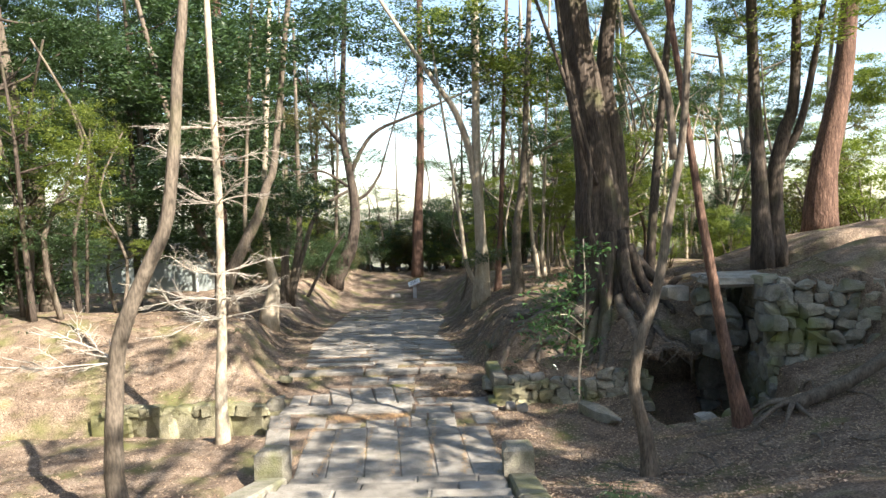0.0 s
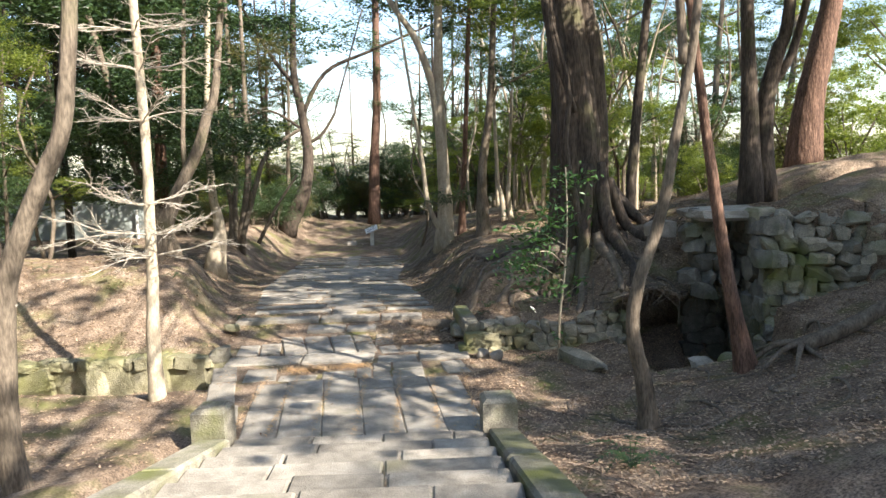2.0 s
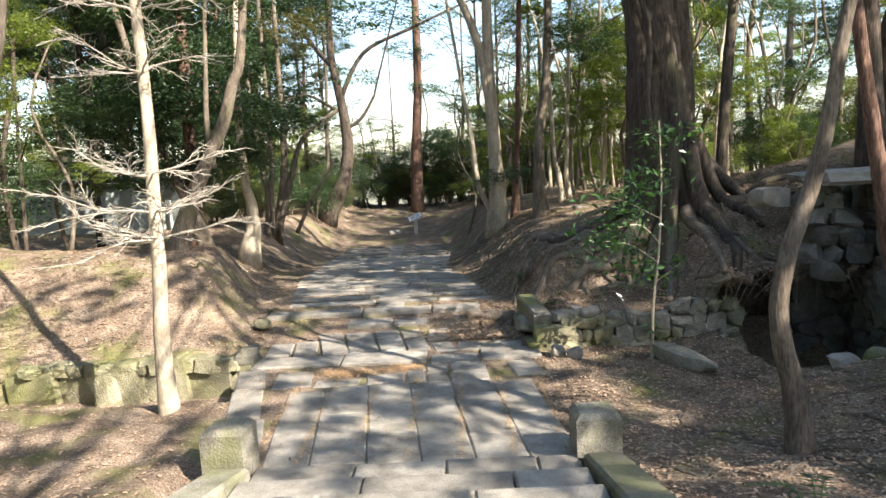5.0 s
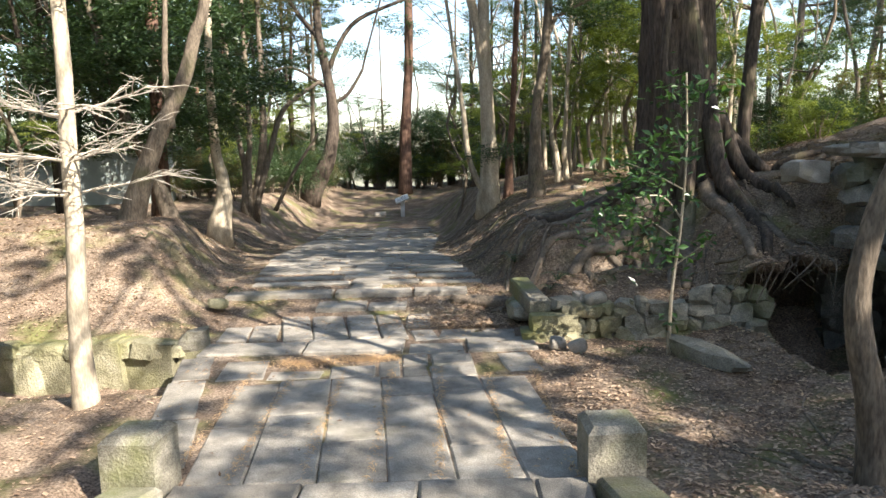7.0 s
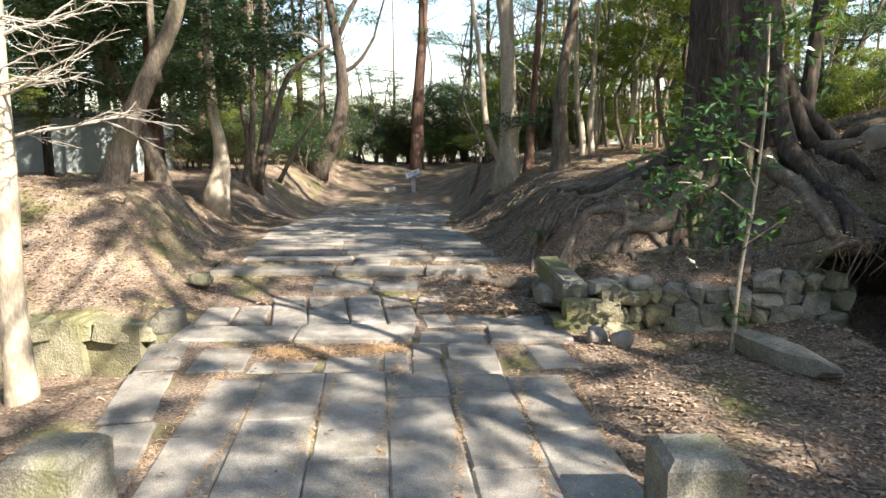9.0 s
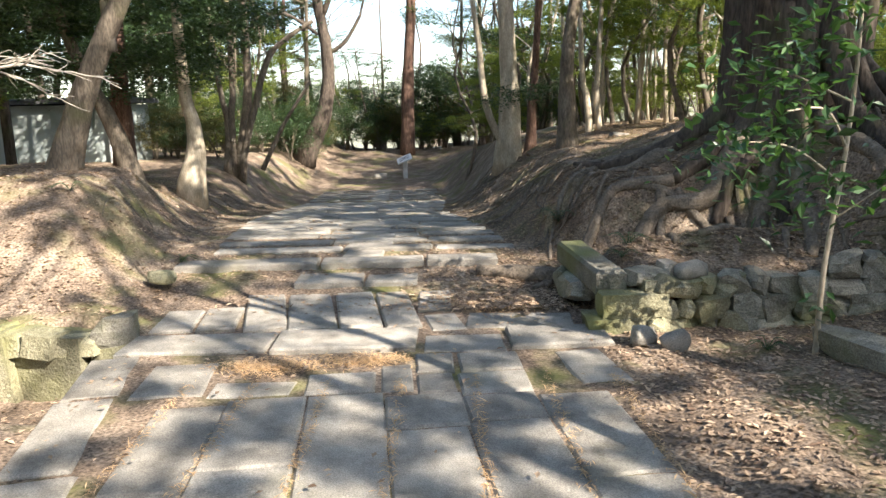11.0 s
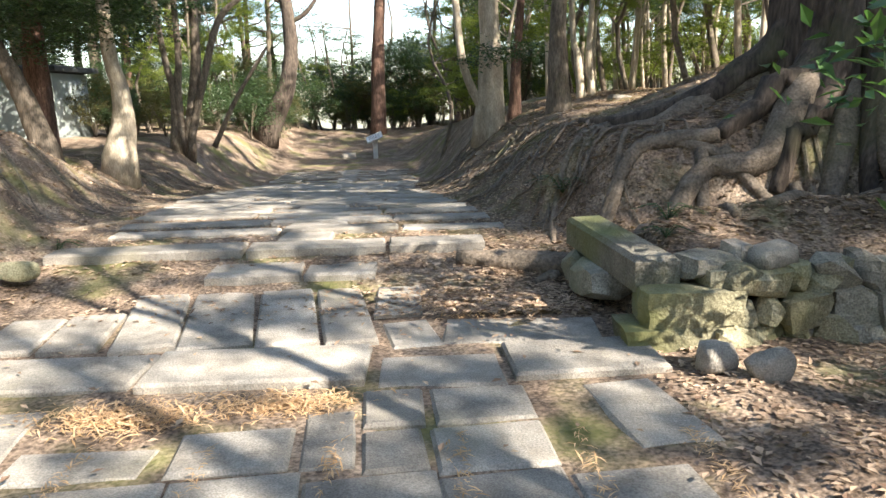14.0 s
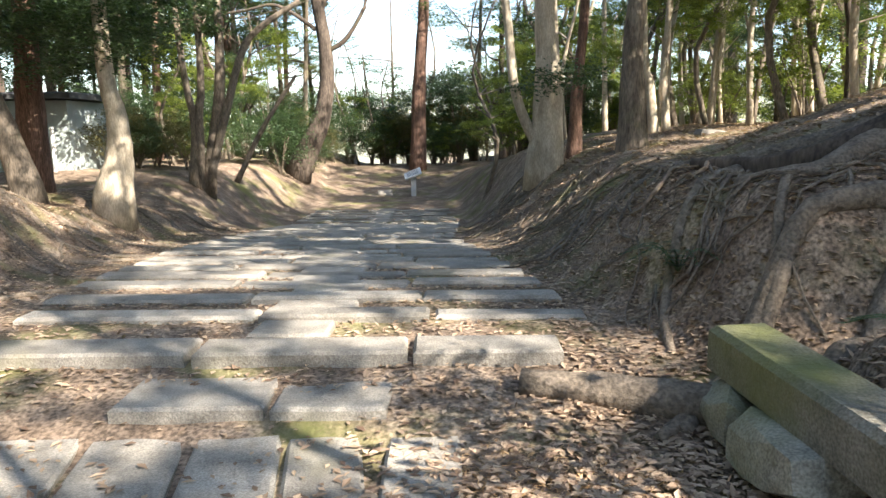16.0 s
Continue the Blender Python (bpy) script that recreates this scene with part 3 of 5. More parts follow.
# buttress roots that run from the trunk down to the mound
for i, (pts, r0, r1) in enumerate([
        ([(3.3, 15.4, 2.6), (3.05, 15.25, 1.9), (2.70, 15.15, 1.35), (2.36, 15.1, 1.0), (2.1, 15.05, 0.72)], 0.21, 0.10),
        ([(3.3, 15.25, 2.8), (3.1, 15.05, 1.9), (2.85, 14.95, 1.25), (2.6, 14.85, 0.85), (2.45, 14.75, 0.6)], 0.20, 0.09),
        ([(3.45, 15.2, 3.0), (3.35, 14.95, 2.0), (3.2, 14.75, 1.4), (3.05, 14.4, 1.0), (2.95, 14.1, 0.7)], 0.19, 0.08),
        ([(3.7, 15.3, 3.0), (3.75, 14.95, 2.2), (3.85, 14.5, 1.65), (3.95, 13.95, 1.32), (3.85, 13.5, 1.08), (3.7, 13.1, 0.95)], 0.19, 0.08),
        ([(3.9, 15.4, 2.7), (4.15, 15.1, 2.1), (4.4, 14.7, 1.75), (4.5, 14.2, 1.45)], 0.17, 0.07),
        ([(3.9, 15.6, 2.6), (4.5, 15.4, 2.15), (5.1, 15.3, 2.0), (5.8, 15.2, 2.0)], 0.17, 0.07),
        ([(3.2, 15.6, 2.3), (2.8, 15.7, 1.75), (2.2, 15.85, 1.42), (1.7, 16.1, 1.15), (1.3, 16.5, 1.02)], 0.20, 0.08)]):
    p = smooth_path(pts, 4 * len(pts))
    rad = np.linspace(r0 * 0.78, r1 * 0.65, len(p))
    down = S(0.1, 0.55, np.linspace(0, 1, len(p)))
    p[:, 2] = p[:, 2] * (1 - down) + (mound(p) + 0.35 * rad) * down
    part("buttress_root", Geo().tube(p, rad, 12, 0.07, np.random.default_rng(90 + i), 0.10, 3), BARK_DARK, big, smooth=True)
for i, (pts, r0, r1) in enumerate([
        ([(2.1, 15.05), (1.7, 15.1), (1.35, 15.05), (1.05, 14.85), (0.8, 14.6), (0.62, 14.35)], 0.105, 0.045),
        ([(1.95, 15.0), (1.85, 14.6), (1.8, 14.2), (1.78, 13.9)], 0.08, 0.04), ([(2.1, 14.98), (2.3, 14.8), (2.55, 14.65), (2.8, 14.55)], 0.085, 0.04),
        ([(2.6, 14.75), (2.75, 14.4), (3.0, 14.1), (3.3, 13.9)], 0.07, 0.03), ([(1.5, 16.2), (1.1, 15.9), (0.85, 15.5), (0.78, 15.1)], 0.07, 0.03),
        ([(2.0, 15.9), (1.6, 15.6), (1.35, 15.2), (1.2, 14.9)], 0.06, 0.03)]):
    root_on_ground(big, pts, r0 * 0.72, r1 * 0.8, 0.2, ROOT, seed=20 + i, over=mound)
lying = empty("surface_root", 0.6, 14.6, 0.0, "thick bare root lying across the path edge", "root")
root_on_ground(lying, [(1.05, 14.35), (0.7, 14.5), (0.3, 14.62), (-0.05, 14.72)], 0.12, 0.07, 0.45, name="root", seed=41)
root_on_ground(lying, [(1.3, 15.0), (1.0, 14.75), (0.72, 14.5), (0.5, 14.3)], 0.05, 0.03, 0.4, name="root", seed=42)

# tangle of fine roots hanging on the cut bank
rng = np.random.default_rng(8)
tangle = empty("root_tangle", 1.0, 17, gz(1.0, 17), "tangle of thin grey roots on the cut bank", "roots")
for i in range(140):
    y0 = rng.uniform(15.0, 27.0)
    x0 = float(right_edge(y0)) + rng.uniform(0.5, 1.6)
    pts = [(x0, y0)]
    for k in range(5):
        pts.append((pts[-1][0] - rng.uniform(-0.10, 0.30), pts[-1][1] - rng.uniform(-0.30, 0.36)))
    p = smooth_path([(a, b, 0) for a, b in pts], 10)
    r0 = rng.uniform(0.005, 0.022)
    p[:, 2] = ground(p[:, 0], p[:, 1]) + rng.uniform(0.0, 0.05, len(p)) + r0 * 0.6
    part("root", Geo().tube(p, np.linspace(r0, r0 * 0.4, len(p)), 5), ROOT, tangle)

tangle_left = empty("root_tangle", -4.4, 20, gz(-4.4, 20), "worn roots running down the earth bank beside the path", "roots")
for i in range(60):
    y0 = rng.uniform(15.2, 27.0)
    x0 = float(left_edge(y0)) - rng.uniform(0.3, 1.9)
    a = rng.uniform(-0.9, 0.5)
    pts = [(x0, y0)]
    for k in range(5):
        a += rng.normal() * 0.3
        pts.append((pts[-1][0] + 0.24 * math.cos(a), pts[-1][1] + 0.24 * math.sin(a)))
    r0 = rng.uniform(0.010, 0.035)
    root_on_ground(tangle_left, pts, r0, r0 * 0.4, 0.35, ROOT, seed=800 + i)

G = Geo()
for i in range(46):
    a = LIP[int(rng.integers(0, 110))]
    p = smooth_path([tuple(a + (0, 0.12, 0.03)), tuple(a + (rng.normal() * 0.06, -0.04, -0.02)), tuple(a + (rng.normal() * 0.15, -0.03, -rng.uniform(0.12, 0.5)))], 7)
    r0 = rng.uniform(0.005, 0.018)
    G.tube(p, np.linspace(r0, r0 * 0.4, len(p)), 5)
for i in range(40):
    a = LIP[int(rng.integers(110, len(LIP)))]
    d = rng.normal(size=2) * 0.25
    p = np.array([a + (d[0] * u, d[1] * u - 0.4 * u, 0) for u in np.linspace(0, 1, 7)])
    near = [LIP[np.argmin(((LIP[:, :2] - q[:2]) ** 2).sum(1))][2] for q in p]
    p[:, 2] = np.array(near) + 0.01
    r0 = rng.uniform(0.01, 0.04)
    G.tube(p, np.linspace(r0, r0 * 0.4, len(p)), 6)
tagged(part("hanging_roots", G, ROOT), "thin roots hanging from the earth lip above the hollow", "roots", kind="stuff")

# thin roots creeping over the leafy slope
rng = np.random.default_rng(18)
creep = empty("creeping_roots", 2.7, 9.2, gz(2.7, 9.2), "thin grey roots creeping over the leafy slope", "roots")
for i in range(46):
    x0, y0 = (2.68, 9.1) if i < 14 else (4.3, 10.0) if i < 26 else (rng.uniform(1.3, 5.5), rng.uniform(8.0, 11.0))
    a = rng.uniform(0, 6.28)
    pts = [(x0, y0)]
    for k in range(5):
        a += rng.normal() * 0.35
        pts.append((pts[-1][0] + 0.22 * math.cos(a), pts[-1][1] + 0.22 * math.sin(a)))
    r0 = rng.uniform(0.010, 0.028)
    root_on_ground(creep, pts, r0, r0 * 0.35, 0.4, ROOT, seed=700 + i)

# sapling with glossy leaves
sap = trunk_tree("thin sapling with glossy green leaves by the stone wall",
                 [([(2.28, 12.25, 0.02), (2.3, 12.25, 0.7), (2.38, 12.25, 1.4), (2.42, 12.25, 2.2), (2.4, 12.25, 3.0)], 0.022, 0.010),
                  ([(2.36, 12.25, 1.25), (2.0, 12.2, 1.5), (1.65, 12.2, 1.55)], 0.010, 0.005), ([(2.38, 12.25, 1.5), (2.1, 12.0, 1.75), (1.8, 11.9, 1.75)], 0.010, 0.005),
                  ([(2.40, 12.25, 1.8), (2.05, 12.4, 2.0), (1.8, 12.4, 2.1)], 0.009, 0.005), ([(2.34, 12.25, 1.0), (2.6, 12.1, 1.25)], 0.008, 0.004)], BARK_PALE, flare=1.2, seg=7)
rng = np.random.default_rng(9)
P = []
for cx, cy, cz, n, w in ((1.75, 12.2, 1.45, 130, 0.24), (1.85, 11.95, 1.75, 120, 0.24), (1.9, 12.4, 2.05, 110, 0.22), (2.2, 12.2, 2.3, 80, 0.22), (2.1, 12.1, 1.15, 80, 0.22), (2.4, 12.2, 2.8, 90, 0.2), (2.6, 12.1, 1.25, 16, 0.08), (2.3, 12.2, 0.35, 8, 0.08)):
    n = int(n * 1.25)
    P.append(rng.normal(size=(n, 3)) * (w, w, w * 0.6) + (cx, cy, cz))
part("foliage", Geo().leaves(np.concatenate(P), 0.115, rng, 0.5, 2.4), LEAF_SAPLING, sap)

# dark twin trunks and the red conifer on the plateau
trunk_tree("straight dark trunk on the plateau above the wall", [([(6.58, 15.0, 2.4), (6.5, 15, 4.4), (6.42, 15, 6), (6.3, 15, 10)], 0.17, 0.11)], BARK_DARK, [("light", 6.3, 15.3, 9.5, 2.6), ("light", 7.4, 15.0, 7.2, 1.6, 0.9)])
trunk_tree("dark forked trunk on the plateau above the wall", [([(6.9, 15.2, 2.4), (6.9, 15.2, 3.9), (7.12, 15.2, 5.0), (7.32, 15.2, 5.7), (7.4, 15.2, 8)], 0.19, 0.10),
                                                              ([(7.0, 15.2, 4.4), (7.35, 15.1, 5.0), (7.6, 15, 6.2), (7.9, 15, 8)], 0.10, 0.06)], BARK_DARK, [("light", 8.2, 15.4, 9.0, 2.4)])
trunk_tree("big reddish conifer trunk with a sunlit foot on the plateau", [([(9.26, 18.0, 2.8), (9.35, 18, 4.3), (9.66, 18, 5.85), (9.9, 18, 7.5), (10.4, 18, 14)], 0.34, 0.22)], BARK_RED, [("light", 10.6, 18.5, 12, 3.0), ("olive", 9.6, 19, 13, 3.0)], flare=1.35, seg=16)

# trees on the left bank
trunk_tree("grey trunk leaning to the path on the mossy bank", [([(-5.66, 17.2, 0.95), (-5.3, 17.2, 1.92), (-4.89, 17.2, 2.78), (-4.49, 17.2, 3.53), (-4.25, 17.2, 4.26), (-4.05, 17.2, 4.8), (-3.8, 17.3, 7)], 0.17, 0.09),
                                                              ([(-4.75, 17.2, 2.7), (-4.8, 17.2, 3.6), (-4.7, 17.2, 5)], 0.07, 0.05)], BARK_GREY, [("dark", -4.4, 17.6, 7.6, 2.2), ("sparse", -4.7, 17.4, 5.9, 1.2)], flare=1.7)
trunk_tree("grey trunk leaning away from the path, bare below", [([(-6.5, 21.6, 0.5), (-6.84, 21.6, 1.7), (-7.23, 21.6, 2.6), (-7.63, 21.6, 3.8), (-8.4, 21.7, 7)], 0.17, 0.10)], BARK_GREY, [("dark", -7.4, 21.2, 4.6, 1.9), ("dark", -8.4, 22, 7.6, 2.6)], flare=1.5)
trunk_tree("dark reddish trunk beside the leaning trees", [([(-7.47, 23.4, 0.4), (-7.42, 23.4, 2.2), (-7.37, 23.4, 3.6), (-7.3, 23.5, 11)], 0.24, 0.16)], BARK_RED, [("dark", -7.0, 23.0, 5.2, 2.3), ("dark", -7.4, 24, 9, 3)], flare=1.3)
trunk_tree("pale trunk with a flared foot on the bank", [([(-5.7, 22.4, 0.40), (-5.53, 22.4, 1.05), (-5.53, 22.4, 1.7), (-5.65, 22.4, 2.4), (-5.7, 22.5, 4.5), (-5.6, 22.5, 6)], 0.17, 0.10)], BARK_PALE,
           [("close", -5.5, 22.3, 2.9, 1.1, 0.7), ("dark", -4.9, 22.8, 4.0, 1.6), ("close", -6.8, 21.9, 2.7, 1.3, 0.7), ("close", -8.0, 21.6, 2.7, 1.3, 0.7), ("dark", -9.4, 22.5, 2.9, 1.4, 0.8), ("close", -6.3, 23.4, 3.0, 1.3, 0.8), ("dark", -6.2, 20.8, 4.2, 1.5, 1.0), ("dark", -8.2, 20.4, 4.0, 1.6, 1.2)], flare=2.0)
trunk_tree("clump of slim stems fanning from one stool", [([(-6.88, 29.2, 0.3), (-6.8, 29.2, 1.65), (-6.99, 29.2, 2.9), (-7.3, 29.2, 7)], 0.12, 0.07), ([(-6.73, 29.2, 0.3), (-6.68, 29.2, 1.9), (-6.58, 29.2, 2.9), (-6.6, 29.2, 7)], 0.13, 0.08),
                                                        ([(-6.59, 29.3, 0.3), (-6.21, 29.3, 2.2), (-6.11, 29.3, 3.8), (-6.1, 29.3, 7)], 0.17, 0.09), ([(-6.5, 29.2, 0.3), (-6.02, 29.2, 1.9), (-5.51, 29.2, 3.4), (-4.93, 29.2, 4.0), (-4.09, 29.2, 4.5)], 0.12, 0.06),
                                                        ([(-5.9, 29.4, 0.2), (-5.2, 29.4, 1.5), (-4.3, 29.4, 2.8)], 0.08, 0.04)],
           BARK_GREY, [("dark", -7.6, 29.5, 6.8, 2.2), ("olive", -5.6, 29.4, 7.4, 1.6), ("dark", -8.2, 28.4, 4.0, 1.6), ("dark", -6.8, 28.6, 4.6, 1.4), ("dark", -9.6, 28.0, 3.4, 1.4)])
trunk_tree("dark bent trunk standing against the sky", [([(-6.2, 37.5, 0.1), (-5.32, 37.5, 1.7), (-5.0, 37.5, 3.1), (-5.01, 37.5, 4.5), (-5.24, 37.5, 6.0), (-5.5, 37.5, 8), (-5.3, 37.5, 12)], 0.33, 0.17),
                                                      ([(-5.1, 37.5, 4.2), (-4.3, 37.4, 4.6), (-3.6, 37.3, 5.6), (-3.4, 37.2, 6.2)], 0.10, 0.05), ([(-5.2, 37.5, 5.5), (-4.0, 37.5, 7.6), (-1.8, 37.5, 8.6), (0.2, 37.5, 9.4)], 0.12, 0.05),
                                                      ([(-5.4, 37.5, 7), (-6.5, 37.5, 8.4), (-7.6, 37.4, 10.4)], 0.12, 0.06), ([(-5.3, 37.5, 5.0), (-6.6, 37.3, 5.8), (-8, 37.2, 5.6)], 0.08, 0.04)],
           BARK_DARK, [("dark", -4.6, 37.6, 13.0, 3.0), ("dark", -7.4, 37.8, 13.4, 2.6), ("sparse", -5.0, 37.5, 9.6, 2.6), ("sparse", -2.0, 37.5, 9.2, 2.2, 1.0), ("dark", -7.2, 37.8, 10.5, 2.6), ("sparse", -4.4, 37.3, 6.6, 1.2)])
trunk_tree("straight red conifer trunk beyond the sign", [([(-2.06, 42, -0.2), (-1.95, 42, 3.3), (-1.7, 42, 6.7), (-1.6, 42, 12)], 0.32, 0.22)], BARK_RED,
           [("sparse", -2.2, 42, 8.2, 1.6, 0.7), ("dark", -1.6, 42.3, 12.5, 2.6), ("dark", -1.4, 42.3, 15.0, 2.6), ("sparse", -1.2, 42, 6.2, 1.2, 0.5)], flare=1.25)
# trees on the right bank
trunk_tree("big sunlit trunk forking over the cut bank", [([(1.0, 22.8, 0.75), (1.05, 22.8, 2.0), (1.0, 22.8, 3.4), (0.95, 22.8, 5.5), (1.0, 22.8, 9)], 0.22, 0.14),
                                                         ([(0.98, 22.8, 3.6), (0.76, 22.8, 5.3), (0.3, 22.8, 6.7), (-0.24, 22.8, 7.5), (-1.2, 22.7, 9)], 0.14, 0.07), ([(0.95, 22.8, 1.0), (0.55, 22.7, 1.9), (0.4, 22.7, 3.2), (0.15, 22.7, 5)], 0.09, 0.05)],
           BARK_PALE, [("dark", 1.4, 23, 8.4, 2.3), ("light", 0.4, 22.8, 9.2, 1.9), ("sparse", 1.2, 22.5, 2.1, 0.8)], flare=1.5)
trunk_tree("thin reddish trunk on the cut bank", [([(1.58, 23.6, 0.8), (1.63, 23.6, 2.1), (1.73, 23.6, 3.4), (2.0, 23.6, 9)], 0.11, 0.07)], BARK_RED, [("olive", 2.1, 23.6, 8.2, 1.8)])
trunk_tree("grey trunk with a dark band on the cut bank", [([(2.06, 21.5, 0.95), (2.03, 21.5, 2.0), (2.07, 21.5, 3.1), (2.3, 21.5, 4.8), (2.5, 21.5, 8.5)], 0.165, 0.09), ([(2.2, 21.5, 4.3), (2.5, 21.5, 5.1), (2.9, 21.5, 5.3)], 0.06, 0.04)], BARK_GREY, [("light", 2.6, 21.6, 7.6, 1.8), ("dark", 3.2, 21.4, 5.4, 1.0)])
trunk_tree("pair of slim sunlit stems on the bank", [([(2.96, 23.7, 1.0), (2.84, 23.7, 2.1), (2.73, 23.7, 2.8), (2.6, 23.7, 7)], 0.085, 0.05), ([(3.17, 23.7, 1.0), (3.07, 23.7, 2.1), (3.1, 23.7, 2.8), (3.3, 23.7, 7)], 0.085, 0.05)], BARK_PALE, [("light", 3.1, 23.9, 7.0, 1.8)])

# ---------------------------------------------------------------- stairs, slabs, step bars
rng = np.random.default_rng(12)
stairs = empty("stone_stairs", 0, 9.2, 0, "worn granite stairs with leaf litter on the treads", "stairs", kind="structure")
TREAD, RISE = 0.56, 0.56 * 0.235
for i in range(20):
    yc = 9.25 - TREAD * i
    x0 = -2.02
    while x0 < 0.75:
        w = min(rng.uniform(0.75, 1.25), 0.82 - x0)
        if 0.82 - x0 - w < 0.3:
            w = 0.82 - x0
        part("step_stone", Geo().block(x0 + w / 2, yc - 0.15 + rng.uniform(-0.015, 0.015), RISE * (i + 1) - 0.06 + rng.uniform(-0.008, 0.008), w - 0.015, 0.36, 0.22, rng.uniform(-0.012, 0.012), 0.02, 0.012, rng), STONE, stairs)
        x0 += w
for side, xk in (("left", -2.2), ("right", 1.0)):
    for i in range(6):
        y1 = 9.15 - i * 1.75
        part("kerb_stone", Geo().block(xk, y1 - 0.87, 0.235 * (9.3 - y1 + 0.87) + 0.10, 0.34, 1.73, 0.35, 0, 0.03, 0.012, rng, (0, -0.235)), WALLSTONE, stairs)
for xk, lab in ((-2.27, "squat stone end post at the stair foot, mossy and sunlit"), (0.99, "squat stone end post at the stair foot, mossy and shaded")):
    g = Geo().block(xk, 9.4, 0.44, 0.39, 0.38, 0.62, rng.uniform(-0.05, 0.05), 0.045, 0.015, rng)
    tagged(part("stone_post", g, WALLSTONE), lab, "post", "stair posts")

slabs = empty("slab_paving", -0.9, 11.5, 0, "worn granite slab paving with needles in the joints", "paving", kind="structure")


def slab(x0, x1, y0, y1, z=0.0, rot=0.0, thick=0.16):
    part("slab", Geo().block((x0 + x1) / 2, (y0 + y1) / 2, z + rng.uniform(-0.008, 0.008), x1 - x0 - 0.010, y1 - y0 - 0.010, thick, rot + rng.uniform(-0.01, 0.01), 0.016, 0.010, rng), STONE, slabs)


COLS = [-2.16, -1.72, -1.20, -0.70, -0.20, 0.29, 0.76]
BREAKS = [(9.42, 10.5, 11.6), (9.42, 10.75, 11.7), (9.42, 10.15, 11.75), (9.42, 11.2, 11.7), (9.42, 10.05, 11.3, 11.7), (9.42, 10.6, 11.7)]
for k in range(6):
    for a, b in zip(BREAKS[k], BREAKS[k][1:]):
        d = -0.10 * ((a + b) / 2 - 10.7)
        slab(COLS[k] + d, COLS[k + 1] + d, a, b, 0.0, 0.10)
for a, b, xa in ((9.7, 10.7, -2.40), (10.72, 11.75, -2.68), (11.78, 12.6, -2.86)):
    slab(xa - 0.19, xa + 0.19, a, b, -0.01, 0.22)
slab(-2.55, -2.05, 11.75, 12.4, 0, 0.1)
slab(-2.0, -1.42, 11.75, 12.0)
slab(-0.62, -0.33, 12.1, 12.5, 0, 0.05)
slab(-0.60, -0.33, 11.73, 12.08, 0, 0.08)
slab(-0.31, 0.18, 11.72, 12.1, 0, 0.08)
slab(-0.31, 0.16, 12.12, 12.5, 0, 0.05)
slab(-1.36, -0.88, 11.76, 12.12, 0, 0.08)
slab(-0.86, -0.62, 11.76, 12.3, 0, 0.08)
slab(-3.0, -1.80, 12.62, 13.1, 0.02)
slab(-1.78, -0.62, 12.60, 13.1, 0.025)
slab(-0.58, 0.08, 12.54, 12.98)
slab(0.10, 0.92, 12.6, 13.08, 0.02, 0.04)
slab(0.46, 0.84, 11.85, 12.54, -0.01, 0.16)
for xa, w in ((-2.13, 0.38), (-1.71, 0.42), (-1.27, 0.38), (-0.90, 0.32)):
    slab(xa + 0.06 - w / 2, xa + 0.06 + w / 2, 13.16, 14.38, 0.03, 0.16 + 0.15 * (xa + 0.9) * -0.3)
slab(-2.98, -2.62, 13.2, 13.85, 0.02, 0.1)
slab(-2.60, -2.26, 13.2, 13.9, 0.02, 0.12)
slab(-0.66, -0.33, 13.68, 14.42, 0.03)
slab(-0.56, -0.25, 13.12, 13.6, 0.0, 0.2)
slab(-0.22, 0.72, 13.12, 13.6, 0.0, -0.08)
slab(-1.95, -1.24, 14.44, 14.86, 0.12, 0.02)
slab(-1.22, -0.67, 14.46, 14.86, 0.12, 0.02)
for a, b in ((-3.35, -1.78), (-1.76, -0.62), (-0.60, 0.2)):
    slab(a, b, 14.96, 15.27, 0.225, 0.02, 0.2)
slab(-1.55, -1.1, 15.29, 15.62, 0.225)

bars = empty("stepped_path", -1.5, 18, 0, "long flat stone bars laid across the sloping path", "path", kind="structure")
y = 15.82
while y < 33:
    le, re = float(left_edge(y)) + 0.15, float(right_edge(y)) - 0.1
    xc = (le + re) / 2 + 0.1
    z = float(path_z(y)) + 0.04
    x0 = le
    while x0 < re - 0.2:
        w = min(rng.uniform(0.8, 1.7), re - x0)
        if rng.random() < 0.93:
            part("bar_stone", Geo().block(x0 + w / 2, y + rng.uniform(-0.03, 0.03), z + rng.uniform(-0.015, 0.015), w - 0.03, rng.uniform(0.14, 0.24), 0.16, rng.uniform(-0.02, 0.02), 0.02, 0.015, rng), STONE, bars)
        x0 += w
    dy = 0.52 + rng.uniform(-0.05, 0.05)
    part("paving_stone", Geo().block(xc + rng.uniform(-0.05, 0.05), y + dy / 2 - 0.01, float(path_z(y + dy / 2)) + 0.035, rng.uniform(0.45, 0.62), dy - 0.24, 0.12, rng.uniform(-0.03, 0.03), 0.02, 0.015, rng), STONE, bars)
    y += dy

